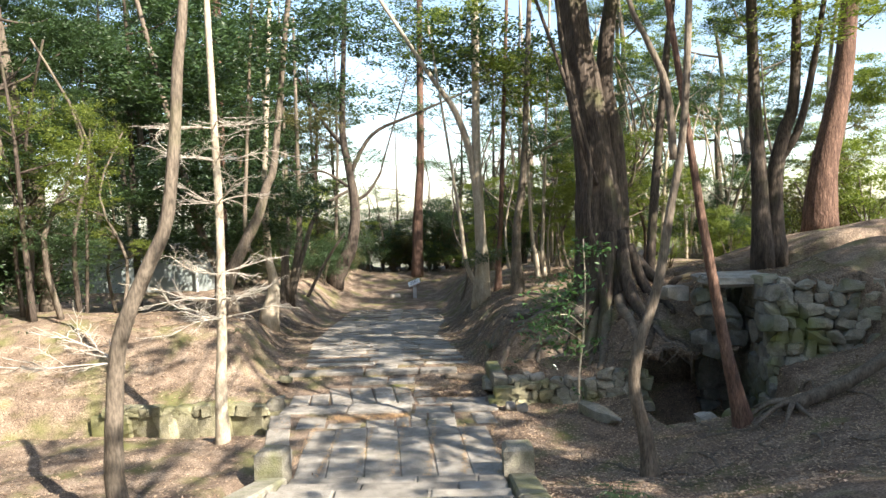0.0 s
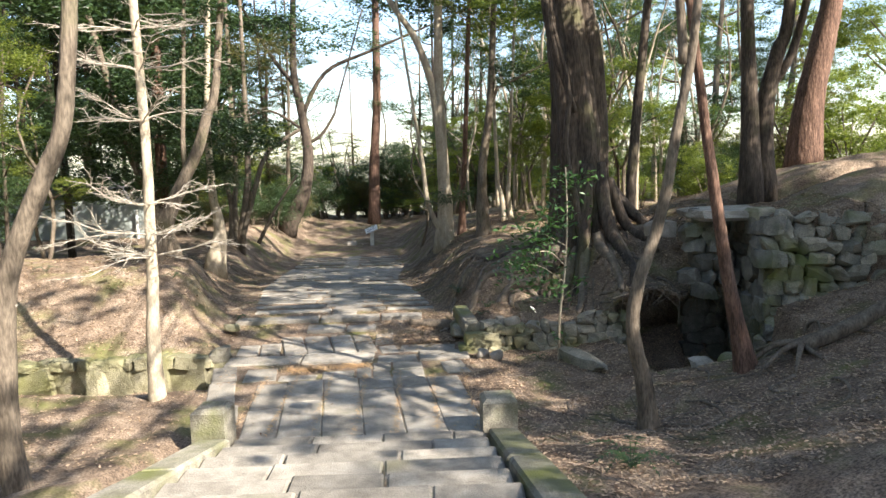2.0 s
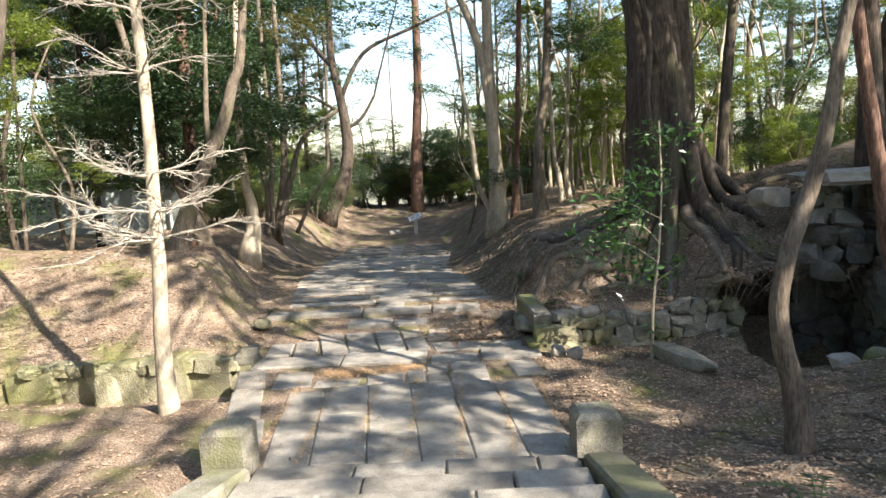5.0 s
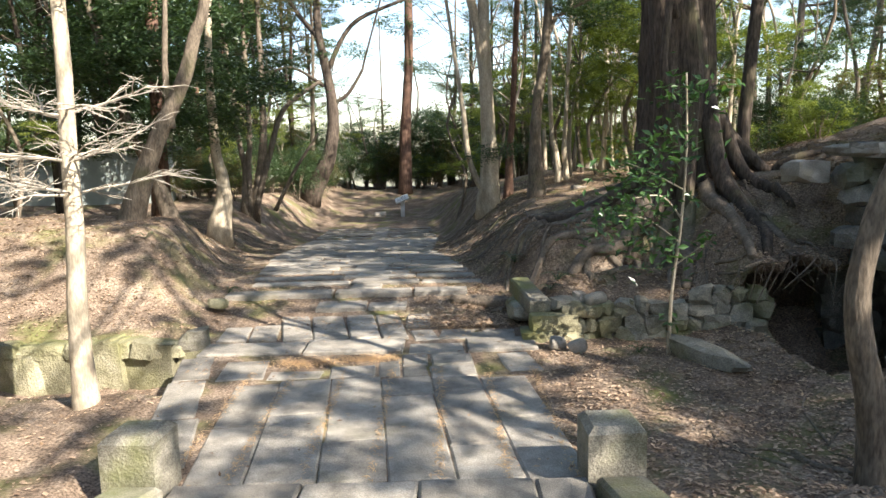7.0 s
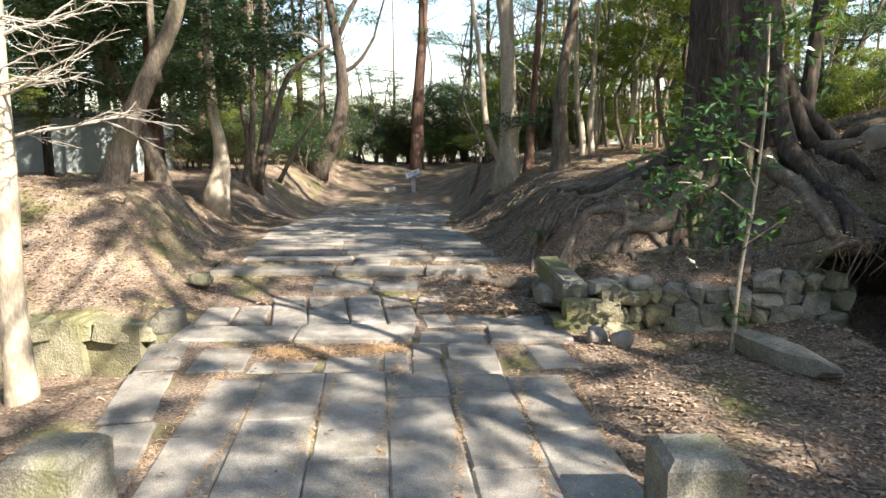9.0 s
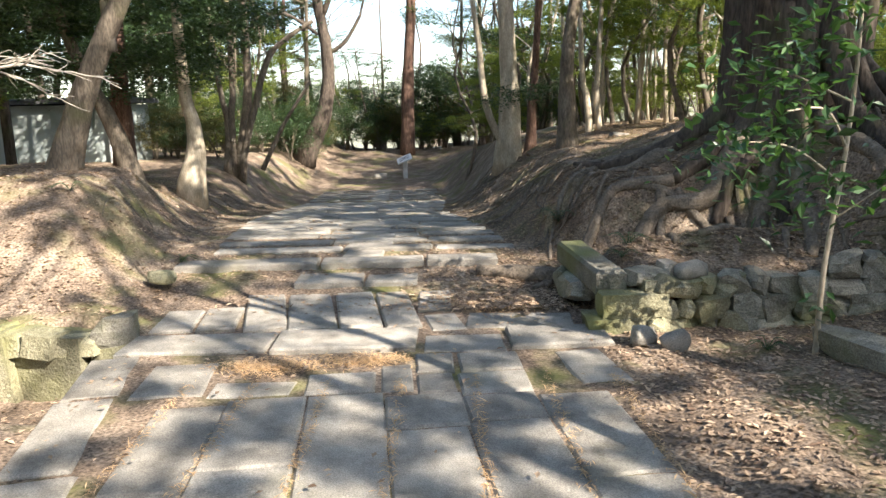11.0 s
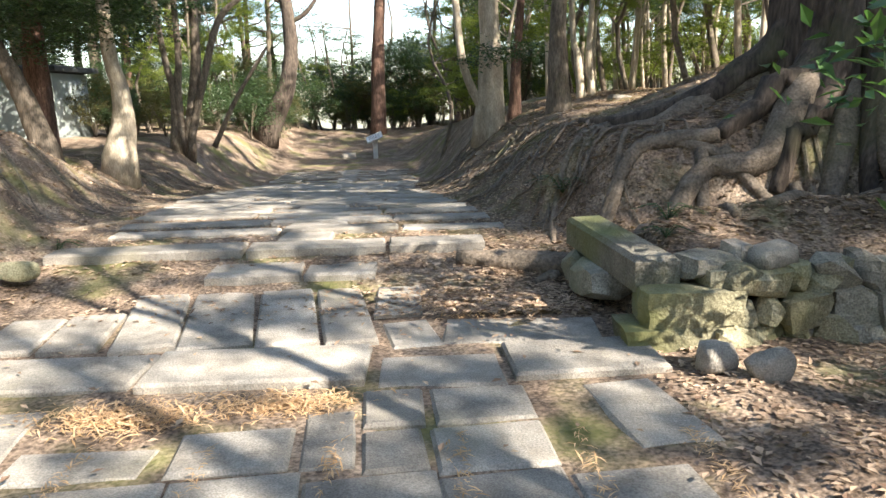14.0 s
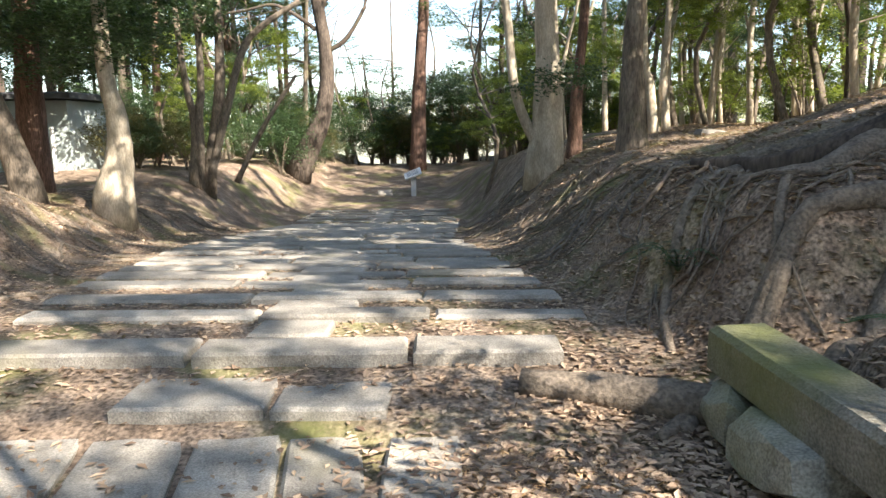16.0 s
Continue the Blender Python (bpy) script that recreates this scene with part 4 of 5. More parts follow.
# ---------------------------------------------------------------- stone walls
def stone_wall(name, label, x0, y0, x1, y1, z0, z1, size, material, seed, lean=0.0, depth=0.3, zend=None, square=0.80, jit=0.18):
    """Dry stone wall of irregular courses from one foot point to another."""
    r = np.random.default_rng(seed)
    root = empty(name, (x0 + x1) / 2, (y0 + y1) / 2, z0, label, "wall", kind="structure")
    length = math.hypot(x1 - x0, y1 - y0)
    ang = math.atan2(y1 - y0, x1 - x0)
    z = z0
    while z < z1 - 0.04:
        h = r.uniform(0.75, 1.2) * size
        u = -r.uniform(0, size)
        while u < length:
            w = r.uniform(0.8, 1.7) * size
            hh = h * r.uniform(0.85, 1.15)
            f = (u + w / 2) / length
            lim = z1 if zend is None else z1 + (zend - z1) * f
            if z + hh * 0.6 < lim and -0.1 < f < 1.05:
                d = lean * (z - z0) + r.uniform(-0.05, 0.05)
                cx = x0 + (x1 - x0) * f - math.sin(ang) * d
                cy = y0 + (y1 - y0) * f + math.cos(ang) * d
                part("stone", Geo().rock(cx, cy, z + hh / 2, w * 1.14, depth, hh * 1.20, r, ang + r.uniform(-0.2, 0.2), square, jit, r.uniform(-0.2, 0.2)), material, root)
            u += w
        z += h * 0.94
    return root


stone_wall("stone_wall_low", "low wall of rounded mossy stones at the foot of the root bank", 1.42, 13.10, 2.0, 13.16, -0.10, 0.40, 0.155, MOSSTONE, 5, 0.12, 0.24, None, 0.82, 0.2)
stone_wall("stone_wall_low_end", "low wall of rounded damp stones running to the hollow", 2.02, 13.18, 3.62, 12.98, -0.15, 0.44, 0.18, WALLSTONE, 15, 0.12, 0.28, 0.55, 0.82, 0.2)
stone_wall("stone_wall_high", "tall dry-stone retaining wall of grey field stones", 5.40, 11.85, 6.8, 11.27, -0.10, 2.15, 0.22, WALLSTONE, 6, 0.26, 0.42, 2.45)
# recess stones: shade is put into their darker colour
stone_wall("stone_wall_side", "shaded stone side of the recess", 6.0, 14.4, 5.5, 12.1, -0.7, 2.2, 0.30, SHADESTONE, 7, 0.0, 0.35)
stone_wall("stone_pier", "shaded stone pier beside the recess", 4.72, 13.15, 5.28, 13.1, 0.78, 2.1, 0.25, SHADESTONE, 8, 0.10, 0.40)
stone_wall("stone_back", "dark stone back of the recess", 5.1, 14.35, 6.1, 14.35, -0.7, 2.1, 0.32, SHADESTONE, 9, 0.0, 0.3)
stone_wall("ditch_wall_foot", "large mossy foundation blocks of the ditch wall", -6.4, 13.06, -3.2, 13.02, -0.52, -0.06, 0.42, MOSSTONE, 10, 0.05, 0.3, None, 0.97, 0.06)
stone_wall("ditch_wall_coping", "single course of small mossy stones along the ditch", -6.2, 13.06, -3.25, 13.0, -0.07, 0.12, 0.19, MOSSTONE, 11, 0.0, 0.32, None, 0.92, 0.10)

rng = np.random.default_rng(15)
def boulder(label, x, y, z, dx, dy, dz, rot=0.0, material=WALLSTONE, sq=0.6, tilt=0.0, cat="stone"):
    tagged(part("boulder", Geo().rock(x, y, z, dx, dy, dz, rng, rot, min(1.0, sq + 0.2), 0.10, tilt), material, smooth=sq < 0.5), label, cat)


tagged(part("stone_beam", Geo().block(0.95, 13.86, 0.465, 0.27, 1.36, 0.20, 0.09, 0.028, 0.02, rng, (0.03, 0.02)), WALLSTONE), "long squared grey-green stone beam on top of the low wall", "stone")
boulder("squared mossy block under the stone beam", 1.16, 13.10, 0.20, 0.55, 0.34, 0.20, 0.05, MOSSTONE, 0.75)
boulder("mossy foundation block of the low wall", 1.02, 13.08, 0.0, 0.52, 0.36, 0.21, 0.03, MOSSTONE, 0.8)
boulder("mossy foundation stone beside the leaf litter", 1.42, 13.06, -0.01, 0.36, 0.32, 0.20, 0.1, MOSSTONE, 0.6)
boulder("grey block wedged below the stone beam", 0.86, 13.85, 0.16, 0.30, 0.46, 0.20, 0.1, WALLSTONE, 0.7)
boulder("grey stone below the far end of the beam", 0.82, 14.35, 0.16, 0.26, 0.40, 0.20, 0.1, WALLSTONE, 0.55)
boulder("flat stone beside the beam end", 1.30, 13.24, 0.39, 0.32, 0.30, 0.13, 0.3, WALLSTONE, 0.7)
boulder("mossy rounded stone between beam and wall", 1.42, 13.08, 0.35, 0.20, 0.22, 0.19, 0.3, MOSSTONE, 0.4)
boulder("pale cubic stone on the low wall", 1.50, 13.28, 0.44, 0.14, 0.16, 0.16, 0.3, STONE, 0.5)
boulder("purplish rounded stone on the low wall", 1.68, 13.2, 0.44, 0.28, 0.26, 0.15, 0.2, STONE, 0.4, 0.2)
boulder("pale rounded stone on the leaf litter", 1.12, 12.6, 0.06, 0.20, 0.17, 0.16, 0.4, STONE, 0.3)
boulder("pale pointed stone on the leaf litter", 1.34, 12.45, 0.06, 0.20, 0.14, 0.17, 0.2, STONE, 0.4, 0.5)
boulder("long flat stone sliding into the hollow", 2.55, 11.85, 0.10, 0.34, 1.15, 0.24, 0.25, WALLSTONE, 0.6, 0.1)
boulder("grey stone at the mouth of the hollow", 4.02, 10.85, 0.20, 0.42, 0.34, 0.3, 0.3, STONE, 0.5)
boulder("rounded mossy stone at the mouth of the hollow", 4.5, 11.1, 0.22, 0.36, 0.3, 0.28, 0.1, WALLSTONE, 0.4)
boulder("broad flat lintel stone over the recess", 5.35, 13.35, 2.15, 1.3, 1.4, 0.18, -0.1, STONE, 0.8)
boulder("sunlit flat stone on the plateau edge", 4.95, 13.1, 2.16, 0.5, 0.4, 0.16, 0.1, STONE, 0.5)
boulder("mossy stone on the plateau edge", 5.7, 12.75, 2.18, 0.5, 0.4, 0.2, 0.3, WALLSTONE, 0.5)
boulder("squared stone block on the bank", 4.3, 13.5, 1.9, 0.45, 0.35, 0.28, 0.2, STONE, 0.7)
boulder("low flat stone on the bank", 3.0, 21.0, 1.25, 0.4, 0.3, 0.2, 0.2, STONE, 0.5)
boulder("mossy corner stone of the ditch edging", -3.15, 13.05, 0.05, 0.36, 0.34, 0.34, 0.2, WALLSTONE, 0.6)
boulder("mossy stone by the path foot", -3.3, 14.5, 0.20, 0.28, 0.22, 0.14, 0.3, MOSSTONE, 0.3)
boulder("small boulder beside the path near the sign", -3.0, 37.3, -0.8, 0.6, 0.5, 0.4, 0.1, STONE, 0.4)

# dead log leaning on the slope and its root plate
log = empty("fallen_log", 6.3, 9.6, 0.9, "bare grey fallen log with splintered roots on the slope", "log")
part("stem", Geo().tube(smooth_path([(4.75, 10.0, 0.68), (5.6, 9.9, 1.05), (6.6, 9.8, 1.75), (7.6, 9.7, 2.5), (8.5, 9.7, 3.1)], 16), np.linspace(0.10, 0.07, 17), 9, 0.08, np.random.default_rng(2)), BARK_GREY, log, smooth=True)
for i in range(7):
    a = i * 0.9
    part("root", Geo().tube(smooth_path([(4.9, 10.0, 0.75), (4.75 + 0.2 * math.cos(a), 9.95 + 0.25 * math.sin(a), 0.72), (4.6 + 0.45 * math.cos(a), 9.9 + 0.5 * math.sin(a), gz(4.6 + 0.45 * math.cos(a), 9.9 + 0.5 * math.sin(a)) + 0.02)], 6), np.linspace(0.05, 0.02, 7), 6), BARK_GREY, log, smooth=True)

# ---------------------------------------------------------------- sign and shed
sign = empty("information_sign", -1.95, 37, gz(-1.95, 37), "small white slanted information panel on a short post", "sign")
zs = gz(-1.95, 37)
part("post", Geo().block(-1.95, 37, zs + 0.72, 0.17, 0.17, 0.9, 0.1, 0.02), SIGNGREY, sign)
g = Geo().block(0, 0, 0, 0.62, 0.42, 0.05, 0, 0.008)
panel = part("panel", g, SIGNWHITE, sign, "white slanted panel")
panel.matrix_basis = pose(-1.98, 36.95, zs + 0.82, 28, -22, 0)
for i in range(4):
    bar = part("text_bar", Geo().block(0, 0.12 - i * 0.08, 0.004, 0.46 - 0.05 * (i % 2), 0.025, 0.003, 0, 0.001), INK, panel)
    bar.matrix_parent_inverse = Matrix.Identity(4)

zb = gz(-11, 30)
shed = empty("shed", -12.5, 30.5, zb, "low grey-green rendered shed among the trees", "shed")
part("wall", Geo().block(-13.1, 30.55, zb + 1.75, 6.0, 2.1, 2.4, 0.0, 0.01), WALLPAINT, shed)
part("roof", Geo().block(-13.1, 30.55, zb + 1.95, 6.5, 2.7, 0.16, 0.0, 0.04), ROOFTIN, shed)
part("drain_pipe", Geo().tube([(-10.42, 29.3, zb - 0.1), (-10.42, 29.3, zb + 1.1)], 0.05, 8), SIGNWHITE, shed)

# ---------------------------------------------------------------- the wood around
protos = []
for v in range(6):
    r = np.random.default_rng(100 + v)
    h = r.uniform(9, 13)
    root = empty("forest_tree", 0, 0, 0, ["dark evergreen tree in the dense wood", "slim evergreen tree in the wood", "leaning evergreen tree in the wood", "sunlit broadleaf tree in the wood", "tall conifer in the wood", "twisted grey-barked tree in the wood"][v], "tree", "trees of the wood")
    bend = r.normal(size=2) * 0.6
    p = [(0, 0, -0.2), (bend[0] * 0.2, bend[1] * 0.2, h * 0.25), (bend[0] * 0.8, bend[1] * 0.6, h * 0.5), (bend[0], bend[1] * 1.2, h * 0.75), (bend[0] * 1.4, bend[1], h)]
    q = smooth_path(p, 12)
    r0 = r.uniform(0.12, 0.22)
    bark = [BARK_DARK, BARK_GREY, BARK_GREY, BARK_GREY, BARK_RED, BARK_GREY][v]
    part("trunk", Geo().tube(q, np.linspace(r0 * 1.2, r0 * 0.4, 13), 9, 0.06, r), bark, root, smooth=True)
    kind = ["dark", "dark", "olive", "light", "dark", "light"][v]
    for k in range(6):
        i0 = int(r.integers(4, 11))
        a = r.uniform(0, 6.28)
        ln = r.uniform(1.2, 2.6)
        e = q[i0] + np.array([math.cos(a) * ln, math.sin(a) * ln, ln * r.uniform(0.3, 0.8)])
        m_ = (q[i0] + e) / 2 + np.array([0, 0, -0.1 * ln])
        part("limb", Geo().tube(smooth_path([q[i0], m_, e], 6), np.linspace(r0 * 0.4, r0 * 0.12, 7), 6), bark, root, smooth=True)
        crown(root, kind, *e, r.uniform(1.1, 1.9))
    crown(root, kind, *(q[-1] + np.array([0, 0, -0.4])), 1.9)
    if v in (0, 1, 3):
        crown(root, kind, q[5][0] + 0.5, q[5][1], q[5][2] - 1.0, 1.5)
    protos.append(root)

bush_protos = []
for v in range(4):
    r = np.random.default_rng(200 + v)
    root = empty("bush", 0, 0, 0, ["dark glossy evergreen shrub under the trees", "sunlit yellow-green shrub under the trees", "olive undergrowth shrub under the trees", "low dark shrub under the trees"][v], "shrub", "shrubs of the wood")
    for k in range(6):
        a, ln = r.uniform(0, 6.28), r.uniform(0.5, 1.0)
        part("stem", Geo().tube(smooth_path([(0, 0, -0.1), (0.15 * math.cos(a), 0.15 * math.sin(a), 0.5), (ln * math.cos(a) * 0.7, ln * math.sin(a) * 0.7, 1.3)], 5), np.linspace(0.025, 0.01, 6), 5), BARK_GREY, root)
    kind = ["close", "light", "olive", "close"][v]
    crown(root, kind, 0, 0, 1.0, 1.0, 0.9)
    crown(root, kind, 0.4, 0.3, 1.7, 0.7, 0.6)
    bush_protos.append(root)

rr = random.Random(77)


def plant(proto, x, y, s, z=None):
    m_ = Matrix.LocRotScale((x, y, (gz(x, y) if z is None else z)), Euler((0, 0, rr.uniform(0, 6.28))), (s, s, s * rr.uniform(0.9, 1.15)))
    return copy_thing(proto, m_)


def clear(x, y):
    """True where a forest tree may stand: off the path, the paving, the stairs, the trees named above and the open side towards the sun."""
    if -18 < y < 13 and -7 < x < 19:
        return False
    if 13 <= y < 34 and -8.5 < x < (4.6 if y < 20 else 8.5):
        return False
    if 12 < y < 20 and 4 <= x < 10.5:
        return False
    if 26 < y < 36 and -18 < x < -8:
        return False
    if 34 <= y < 75 and -8.5 - (y - 34) * 0.12 < x < 8.0:
        return False
    if x > 9 and 3 < y < 21:
        return False
    if x > 3 and y >= 20 and (int(x * 7) + int(y * 5)) % 3 != 0:
        return False
    return True


placed = []
tries = 0
while len(placed) < 100 and tries < 8000:
    tries += 1
    x, y = rr.uniform(-30, 30), rr.uniform(-24, 58)
    if not clear(x, y) or any((x - a) ** 2 + (y - b) ** 2 < 2.4 ** 2 for a, b in placed):
        continue
    placed.append((x, y))
    if x < -6 and y > 8:
        k = rr.choice([0, 0, 1, 1, 4, 0])
    elif x > 3 and y > 8:
        k = rr.choice([3, 5, 3, 5, 2, 1])
    else:
        k = rr.choice([0, 1, 2, 4])
    plant(protos[k], x, y, rr.uniform(0.85, 1.25))
for _ in range(16):
    plant(protos[rr.choice([0, 1, 0, 4])], rr.uniform(-26, -9.5), rr.uniform(36, 54), rr.uniform(0.9, 1.2))
for _ in range(7):
    plant(protos[rr.choice([0, 1])], rr.uniform(-18, -10.5), rr.uniform(15, 22), rr.uniform(0.9, 1.1))
# added, mostly unseen trees on the sunward side, whose crowns break the light over slabs, bank and path
def shade_tree(label, x, y, spots, bark, h=9.0):
    """An added tree whose crowns stand towards the sun from the given spots (x, y, kind, radius), to shade them."""
    z0 = gz(x, y)
    cs = [(k, a + 1.005 * h, b - 0.936 * h, gz(a, b) + h, r_) for a, b, k, r_ in spots]
    top_ = z0 + h
    spines = [([(x, y, z0), (x + 0.1, y, z0 + 3), (x - 0.1, y + 0.1, z0 + 6), (x, y, top_)], 0.13, 0.05)]
    for k, a, b, c, r_ in cs:
        spines.append(([(x, y, z0 + h * 0.6), ((x + a) / 2, (y + b) / 2, c - 1.4), (a, b, c)], 0.035, 0.015))
    return trunk_tree(label, spines, bark, cs)


shade_tree("tall thin-crowned tree added beside the stairs to dapple the slabs", 8.0, 3.4, [(-1.9, 10.4, "dapple", 1.8), (0.2, 10.6, "dapple", 1.8), (-0.9, 12.0, "dapple", 1.7), (-2.4, 13.4, "dapple", 1.6), (1.9, 13.7, "lace", 1.2), (-1.7, 14.9, "dapple", 1.3), (1.2, 12.0, "dapple", 1.4), (-0.6, 9.0, "dapple", 1.4), (0.9, 9.2, "lace", 0.9), (-0.9, 14.2, "dapple", 1.2), (-2.3, 15.6, "dapple", 1.4)], BARK_GREY)
shade_tree("tall thin-crowned tree added above the slope to dapple the path", 9.4, 9.0, [(-1.5, 16.4, "dapple", 1.9), (-0.2, 17.8, "lace", 1.6), (-3.2, 17.0, "dapple", 1.8), (-4.0, 18.8, "lace", 1.5), (-1.6, 19.6, "lace", 1.6), (-3.2, 21.4, "dapple", 1.9), (-1.6, 23.4, "dapple", 1.9)], BARK_GREY)
shade_tree("dense evergreen tree added on the slope to shade the root mound", 12.0, 5.0, [(3.6, 15.2, "dark", 1.7), (4.7, 12.9, "dark", 1.7), (2.2, 15.2, "dark", 1.5), (2.6, 13.4, "lace", 1.4), (3.0, 17.4, "lace", 1.9), (1.2, 16.8, "lace", 1.7), (5.6, 15.0, "lace", 1.8), (7.2, 13.8, "lace", 1.7), (8.8, 15.2, "dapple", 1.9), (7.2, 16.4, "dapple", 1.8), (5.2, 17.4, "lace", 1.7)], BARK_DARK)
shade_tree("dense evergreen tree added far up the slope to shade the leafy ground", 14.5, 1.5, [(5.8, 10.6, "dark", 1.7), (6.6, 13.0, "dark", 1.9), (4.4, 8.8, "lace", 1.8), (2.9, 10.5, "lace", 1.8), (2.8, 8.2, "dapple", 2.0), (7.6, 9.0, "lace", 2.0), (5.2, 6.6, "lace", 1.9), (4.4, 11.4, "lace", 1.6), (2.4, 6.2, "dapple", 2.0), (6.4, 7.6, "lace", 1.9), (3.4, 9.4, "lace", 1.5)], BARK_DARK)
shade_tree("thin-crowned tree added behind the stairs to dapple the left bank", 5.4, -1.6, [(-5.0, 10.6, "dapple", 1.6), (-6.4, 14.6, "dapple", 1.3), (-4.4, 15.4, "dapple", 1.6), (-4.0, 8.2, "dapple", 1.1), (-5.6, 17.8, "lace", 1.6), (-4.8, 17.0, "dapple", 1.6), (-5.4, 19.6, "dapple", 1.8), (-4.4, 21.4, "dapple", 1.7), (-3.9, 15.8, "dapple", 1.4)], BARK_GREY, 10.0)
for x, y, k, s_ in ((-5.8, -5.5, 1, 1.0), (-1.5, -14, 0, 1.1), (5.0, -17, 2, 1.1)):
    plant(protos[k], x, y, s_)

# trees with fine foliage before the sky beyond the end of the path
def sky_tree(label, x, y, h, bark, spread, seed):
    r = random.Random(seed)
    z0 = gz(x, y)
    lean = r.uniform(-0.5, 0.5)
    stem = [(x, y, z0), (x + lean * 0.4, y, z0 + h * 0.3), (x + lean, y + 0.2, z0 + h * 0.65), (x + lean * 1.2, y, z0 + h)]
    spines, cs = [(stem, 0.13, 0.05)], []
    for i in range(9):
        u = 0.25 + 0.75 * i / 8
        a = r.uniform(0, 6.28)
        ln = spread * r.uniform(0.5, 1.0)
        bx, by, bz = x + lean * u, y, z0 + h * u * 0.92
        ex, ey, ez = bx + ln * math.cos(a), by + 0.5 * ln * math.sin(a), bz + r.uniform(0.1, 0.7)
        spines.append(([(bx, by, bz), ((bx + ex) / 2, (by + ey) / 2, bz + 0.1), (ex, ey, ez)], 0.045, 0.015))
        cs.append(("fine", ex, ey, ez, r.uniform(0.6, 1.1), 0.5))
    return trunk_tree(label, spines, bark, cs, seed=seed)


for i, (x, y, h, sp) in enumerate(((0.4, 45.0, 9, 1.5), (2.6, 45.5, 11, 2.0), (4.8, 42.5, 11, 2.0), (-8.2, 44.5, 11, 1.9), (-9.3, 41.0, 11, 2.0), (-7.4, 47.5, 9, 1.4), (-6.9, 42.5, 10, 1.3), (1.4, 40.5, 10, 1.5), (-3.9, 51.0, 6, 1.6), (3.4, 37.0, 9, 1.6))):
    sky_tree(("fine-leaved tree against the bright sky", "slender dark-leaved tree against the bright sky")[i % 2], x, y, h, (BARK_GREY, BARK_DARK)[i % 2], sp, 500 + i)

# slim poles of the thicket
pole_protos = []
for v in range(4):
    r = np.random.default_rng(400 + v)
    root = empty("slim_tree", 0, 0, 0, ["slim pole-like tree in the thicket", "thin sunlit stem in the thicket", "crooked thin stem with sparse leaves", "slim dark stem in the thicket"][v], "tree", "thicket stems")
    h = r.uniform(5, 7.5)
    q = smooth_path([(0, 0, -0.15), (r.normal() * 0.15, r.normal() * 0.15, h * 0.3), (r.normal() * 0.4, r.normal() * 0.4, h * 0.65), (r.normal() * 0.6, r.normal() * 0.6, h)], 9)
    bark = [BARK_GREY, BARK_PALE, BARK_GREY, BARK_DARK][v]
    part("trunk", Geo().tube(q, np.linspace(0.07, 0.02, 10), 7, 0.05, r), bark, root, smooth=True)
    for k in range(5):
        i0 = int(r.integers(3, 9))
        a, ln = r.uniform(0, 6.28), r.uniform(0.5, 1.3)
        e = q[i0] + np.array([math.cos(a) * ln, math.sin(a) * ln, ln * r.uniform(0.2, 0.9)])
        part("limb", Geo().tube(smooth_path([q[i0], (q[i0] + e) / 2, e], 4), np.linspace(0.025, 0.008, 5), 5), bark, root, smooth=True)
        if k < 3:
            crown(root, ["light", "fine", "sparse", "fine"][v], *e, r.uniform(0.55, 0.95))
    pole_protos.append(root)


def poles(n, x0, x1, y0, y1, kinds, s0=0.8, s1=1.25):
    for _ in range(n):
        x, y = rr.uniform(x0, x1), rr.uniform(y0, y1)
        plant(pole_protos[rr.choice(kinds)], x, y, rr.uniform(s0, s1))


def bushes(n, x0, x1, y0, y1, kinds, s0, s1):
    for _ in range(n):
        x, y = rr.uniform(x0, x1), rr.uniform(y0, y1)
        plant(bush_protos[rr.choice(kinds)], x, y, rr.uniform(s0, s1))


poles(36, 3.2, 12, 24.5, 36, [0, 1, 1, 2, 1])
poles(14, 2.6, 7, 24, 29, [1, 1, 0], 0.6, 0.95)
poles(10, 4.3, 6.2, 17.5, 23, [0, 3, 1])
poles(16, -0.2, 4, 30, 44, [0, 1, 2])
poles(10, -9, -6.5, 33, 44, [2, 0, 1])
poles(9, -6, 0, 44.5, 50, [2, 2, 0], 0.6, 0.9)
poles(12, -13, -8.5, 15, 24, [3, 0, 3])
bushes(26, -22, -10.5, 14, 23, [0, 0, 3, 0], 1.0, 1.8)
bushes(12, -30, -12, 6, 18, [0, 3], 1.0, 2.0)
bushes(16, -9.5, -6.2, 32, 44, [2, 0, 3, 1], 0.7, 1.2)
bushes(48, -8.5, 6, 43.0, 47, [2, 2, 2, 1, 0], 0.6, 1.25)
bushes(12, -7.5, -5.5, 39, 43, [2, 0, 2, 3], 0.6, 0.9)
bushes(12, 9, 20, 21, 30, [1, 1, 2], 0.9, 1.6)
poles(16, -8, 8, 46, 54, [2, 2, 1, 2], 1.0, 1.5)
bushes(20, 0.4, 6, 26, 42, [1, 2, 3, 1], 0.6, 1.1)
bushes(24, 4.5, 14, 22, 36, [1, 1, 2, 0], 0.6, 1.15)
bushes(14, 10.5, 20, 14, 26, [1, 1, 3], 0.8, 1.7)
bushes(22, -24, -9.5, 36, 46, [0, 3, 0, 2], 1.0, 1.7)
bushes(16, 5, 20, 36, 46, [0, 1, 2, 3], 1.0, 1.6)
bushes(22, -9, 7, 44.5, 49, [0, 3, 2, 0], 1.2, 1.8)
bushes(14, -10, -7.2, 30, 36, [0, 3, 2], 0.5, 0.9)
bushes(6, 7.5, 10, 20, 23, [1, 3], 0.6, 0.9)
for p_ in protos + bush_protos:
    p_.location = (0, 0, 0)
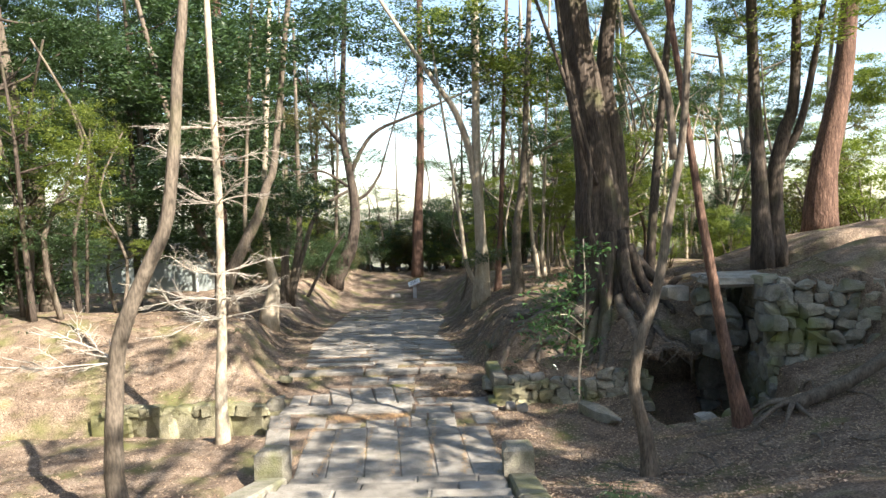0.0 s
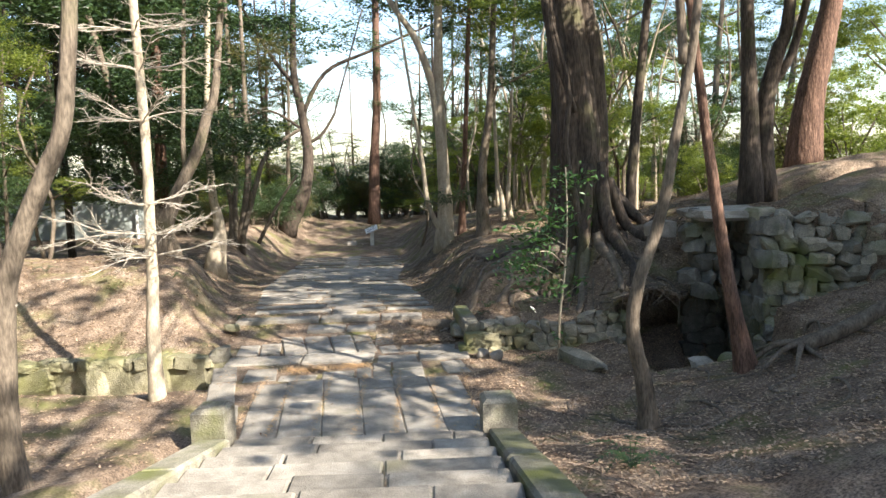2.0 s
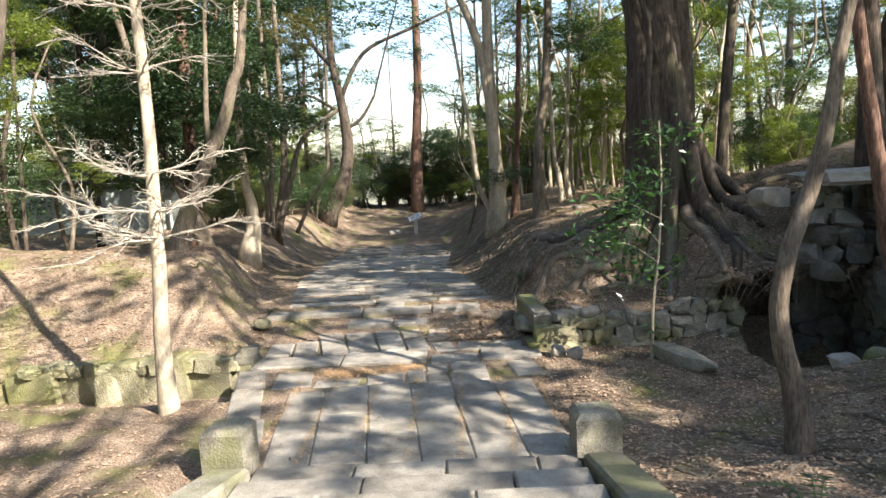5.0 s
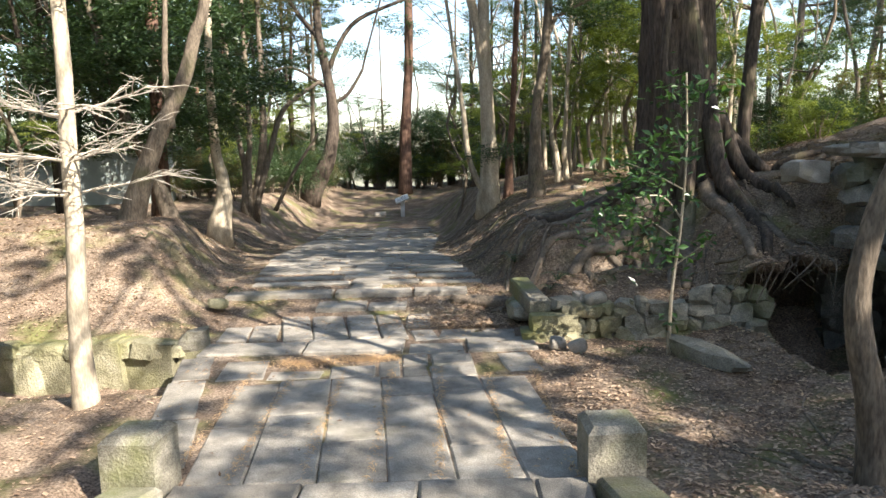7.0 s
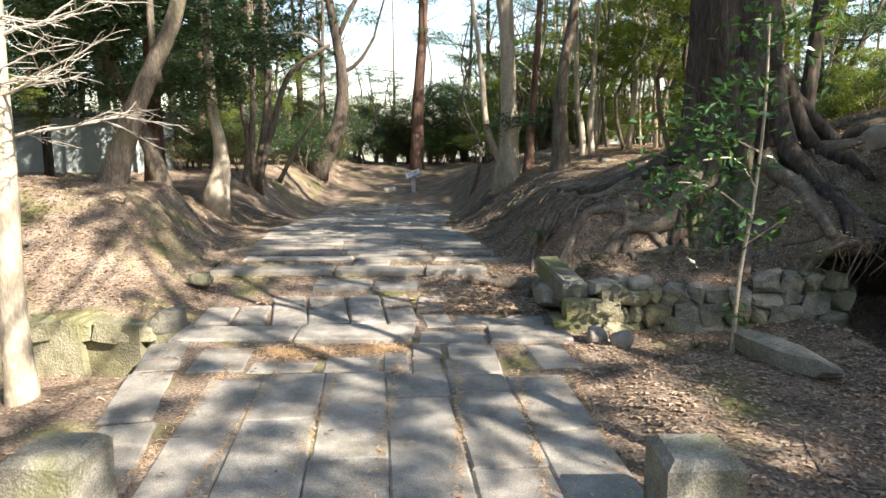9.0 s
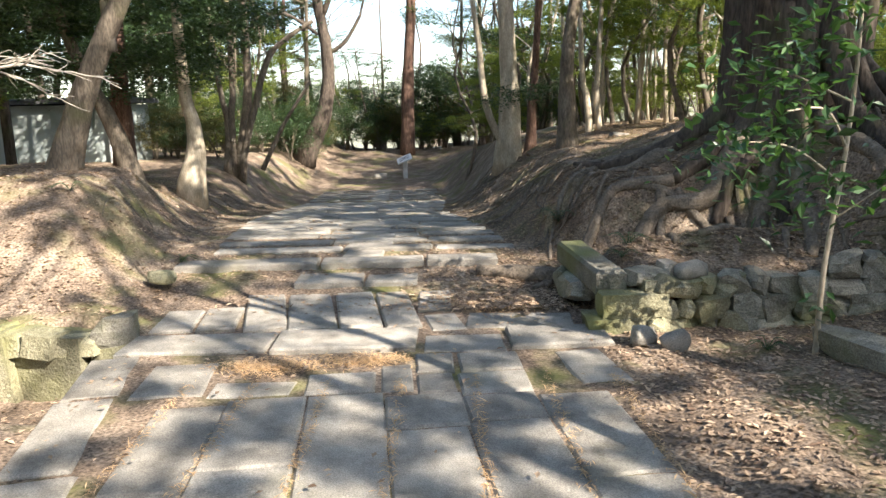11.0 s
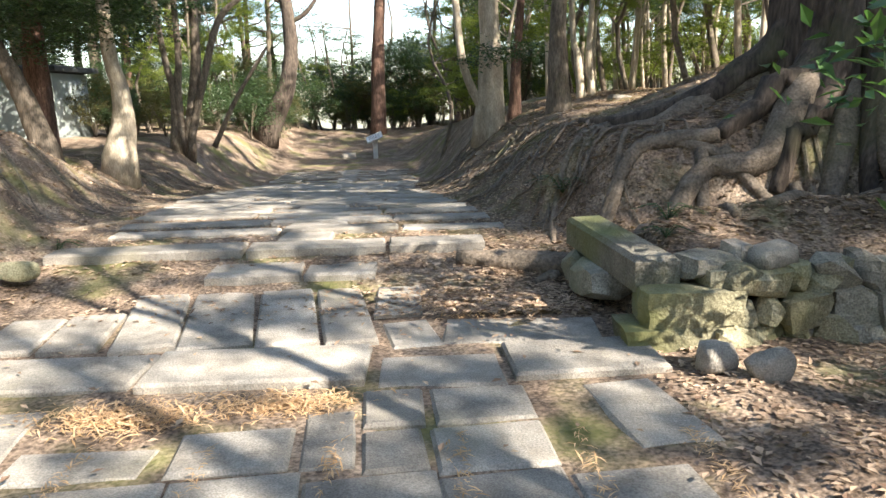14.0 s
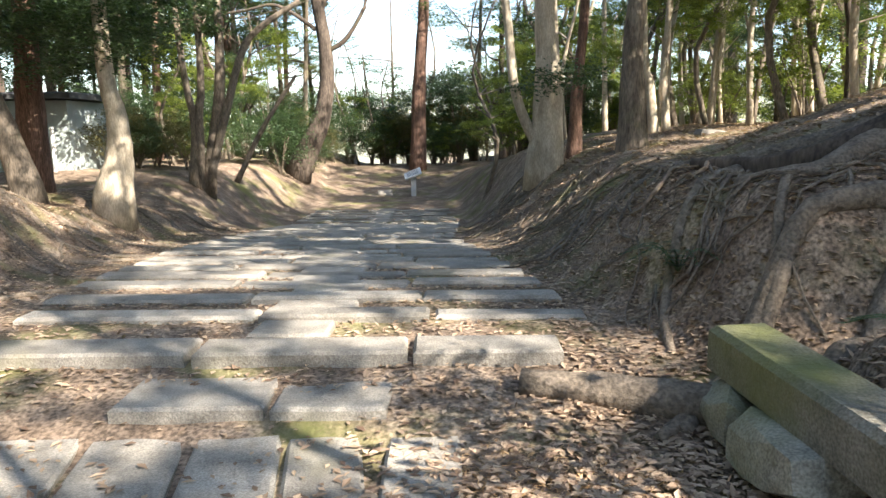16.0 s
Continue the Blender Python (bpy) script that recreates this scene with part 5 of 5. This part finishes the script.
for i, p_ in enumerate(protos):
    x, y = -24 + i * 8, -28 - i
    p_.matrix_basis = pose(x, y, gz(x, y))
for i, p_ in enumerate(pole_protos):
    x, y = -16 + i * 5, -22
    p_.matrix_basis = pose(x, y, gz(x, y))
for i, p_ in enumerate(bush_protos):
    x, y = 12 + i * 4, -20
    p_.matrix_basis = pose(x, y, gz(x, y))

# ---------------------------------------------------------------- litter and small plants
rng = np.random.default_rng(31)
G = Geo()
n = 60000
lx = np.concatenate([rng.uniform(0.7, 7.0, n // 2), rng.uniform(-9, 1.0, n // 4), rng.normal(0.2, 0.5, n // 22), rng.uniform(-3, 1, n // 10)])
ly = np.concatenate([rng.uniform(6.5, 17.0, n // 2), rng.uniform(8, 24, n // 4), rng.normal(13.9, 0.45, n // 22), rng.uniform(14.6, 20, n // 10)])
keep = ~((lx > -2.6) & (lx < 0.8) & (ly > 6) & (ly < 13.6) & (rng.random(len(lx)) < 0.93))
lx, ly = lx[keep], ly[keep]
G.leaves(np.c_[lx, ly, np.maximum(ground(lx, ly), np.where((lx > -2.6) & (lx < 0.8) & (ly < 14.3), 0.02, -9)) + 0.012], 0.052, rng, 3.0, 2.0)
bx_, by_ = np.concatenate([rng.uniform(0.2, 6, 22000), rng.uniform(-8, -3, 12000)]), np.concatenate([rng.uniform(13.6, 27, 22000), rng.uniform(13.4, 27, 12000)])
G.leaves(np.c_[bx_, by_, ground(bx_, by_) + 0.012], 0.06, rng, 3.0, 2.0)
on_lip = LIP[rng.integers(0, len(LIP), 4500)] + rng.uniform(-0.05, 0.05, (4500, 3)) * (1, 1, 0.2) + (0, 0, 0.02)
G.leaves(on_lip, 0.06, rng, 3.0, 2.0)
tagged(part("leaf_litter", G, LITTER), "dry brown fallen leaves strewn over earth and stones", "leaf litter", kind="stuff")
G = Geo()
for cx, cy, w, d, k in ((-1.7, 12.3, 0.32, 0.16, 900), (-1.0, 12.38, 0.3, 0.12, 700), (-0.2, 14.1, 0.35, 0.3, 500), (0.15, 13.9, 0.35, 0.3, 600)):
    p = np.c_[rng.normal(cx, w * 0.6, k), rng.normal(cy, d * 0.6, k), rng.uniform(-0.02, 0.02, k)]
    G.leaves(p, 0.075, rng, 3.0, 9.0)
for cx in COLS:
    k = 320
    G.leaves(np.c_[rng.normal(cx, 0.022, k), rng.uniform(9.4, 12.0, k), rng.uniform(-0.01, 0.012, k)], 0.06, rng, 3.0, 9.0)
for i in range(14):
    k = 260
    lx, ly = rng.uniform(-2.0, 0.8, k), rng.normal(9.25 - TREAD * i - 0.43, 0.07, k)
    lx = lx + 0.25 * np.sin(lx * 5 + i * 2)
    G.leaves(np.c_[lx, ly, ground(lx, ly) + 0.015], 0.075, rng, 3.0, 7.0)
tagged(part("needle_litter", G, NEEDLES), "orange fallen needles lying between the slabs", "leaf litter", kind="stuff")


def fern(x, y, s, seed):
    r = np.random.default_rng(seed)
    root = empty("fern", x, y, gz(x, y), "small green fern on the leafy ground", "fern", "ferns")
    z0 = gz(x, y)
    for i in range(7):
        a = r.uniform(0, 6.28)
        pts = smooth_path([(x, y, z0), (x + 0.25 * s * math.cos(a), y + 0.25 * s * math.sin(a), z0 + 0.28 * s), (x + 0.6 * s * math.cos(a), y + 0.6 * s * math.sin(a), z0 + 0.18 * s)], 12)
        g = Geo().tube(pts, np.linspace(0.004, 0.002, 13), 4)
        for k in range(2, 13):
            wdt = 0.16 * s * (1 - k / 14)
            side = np.array([-math.sin(a), math.cos(a), 0])
            for sg in (-1, 1):
                b0, tip = pts[k], pts[k] + side * sg * wdt + np.array([math.cos(a), math.sin(a), -0.15]) * 0.03
                t2 = np.array([math.cos(a), math.sin(a), 0]) * 0.02 * s
                g.add([b0 - t2, b0 + t2, tip + t2 * 0.3, tip - t2 * 0.3], [(0, 1, 2, 3)])
        part("frond", g, LEAF_DARK, root)


for i, (x, y, s) in enumerate(((0.95, 15.6, 0.55), (1.35, 14.0, 0.4), (2.7, 14.6, 0.5), (3.9, 14.3, 0.5), (1.9, 7.3, 0.7), (1.2, 13.6, 0.25), (-3.4, 15.3, 0.35), (-4.6, 15.4, 0.35), (2.0, 12.4, 0.3), (-7.2, 15.8, 0.4))):
    fern(x, y, s, 300 + i)
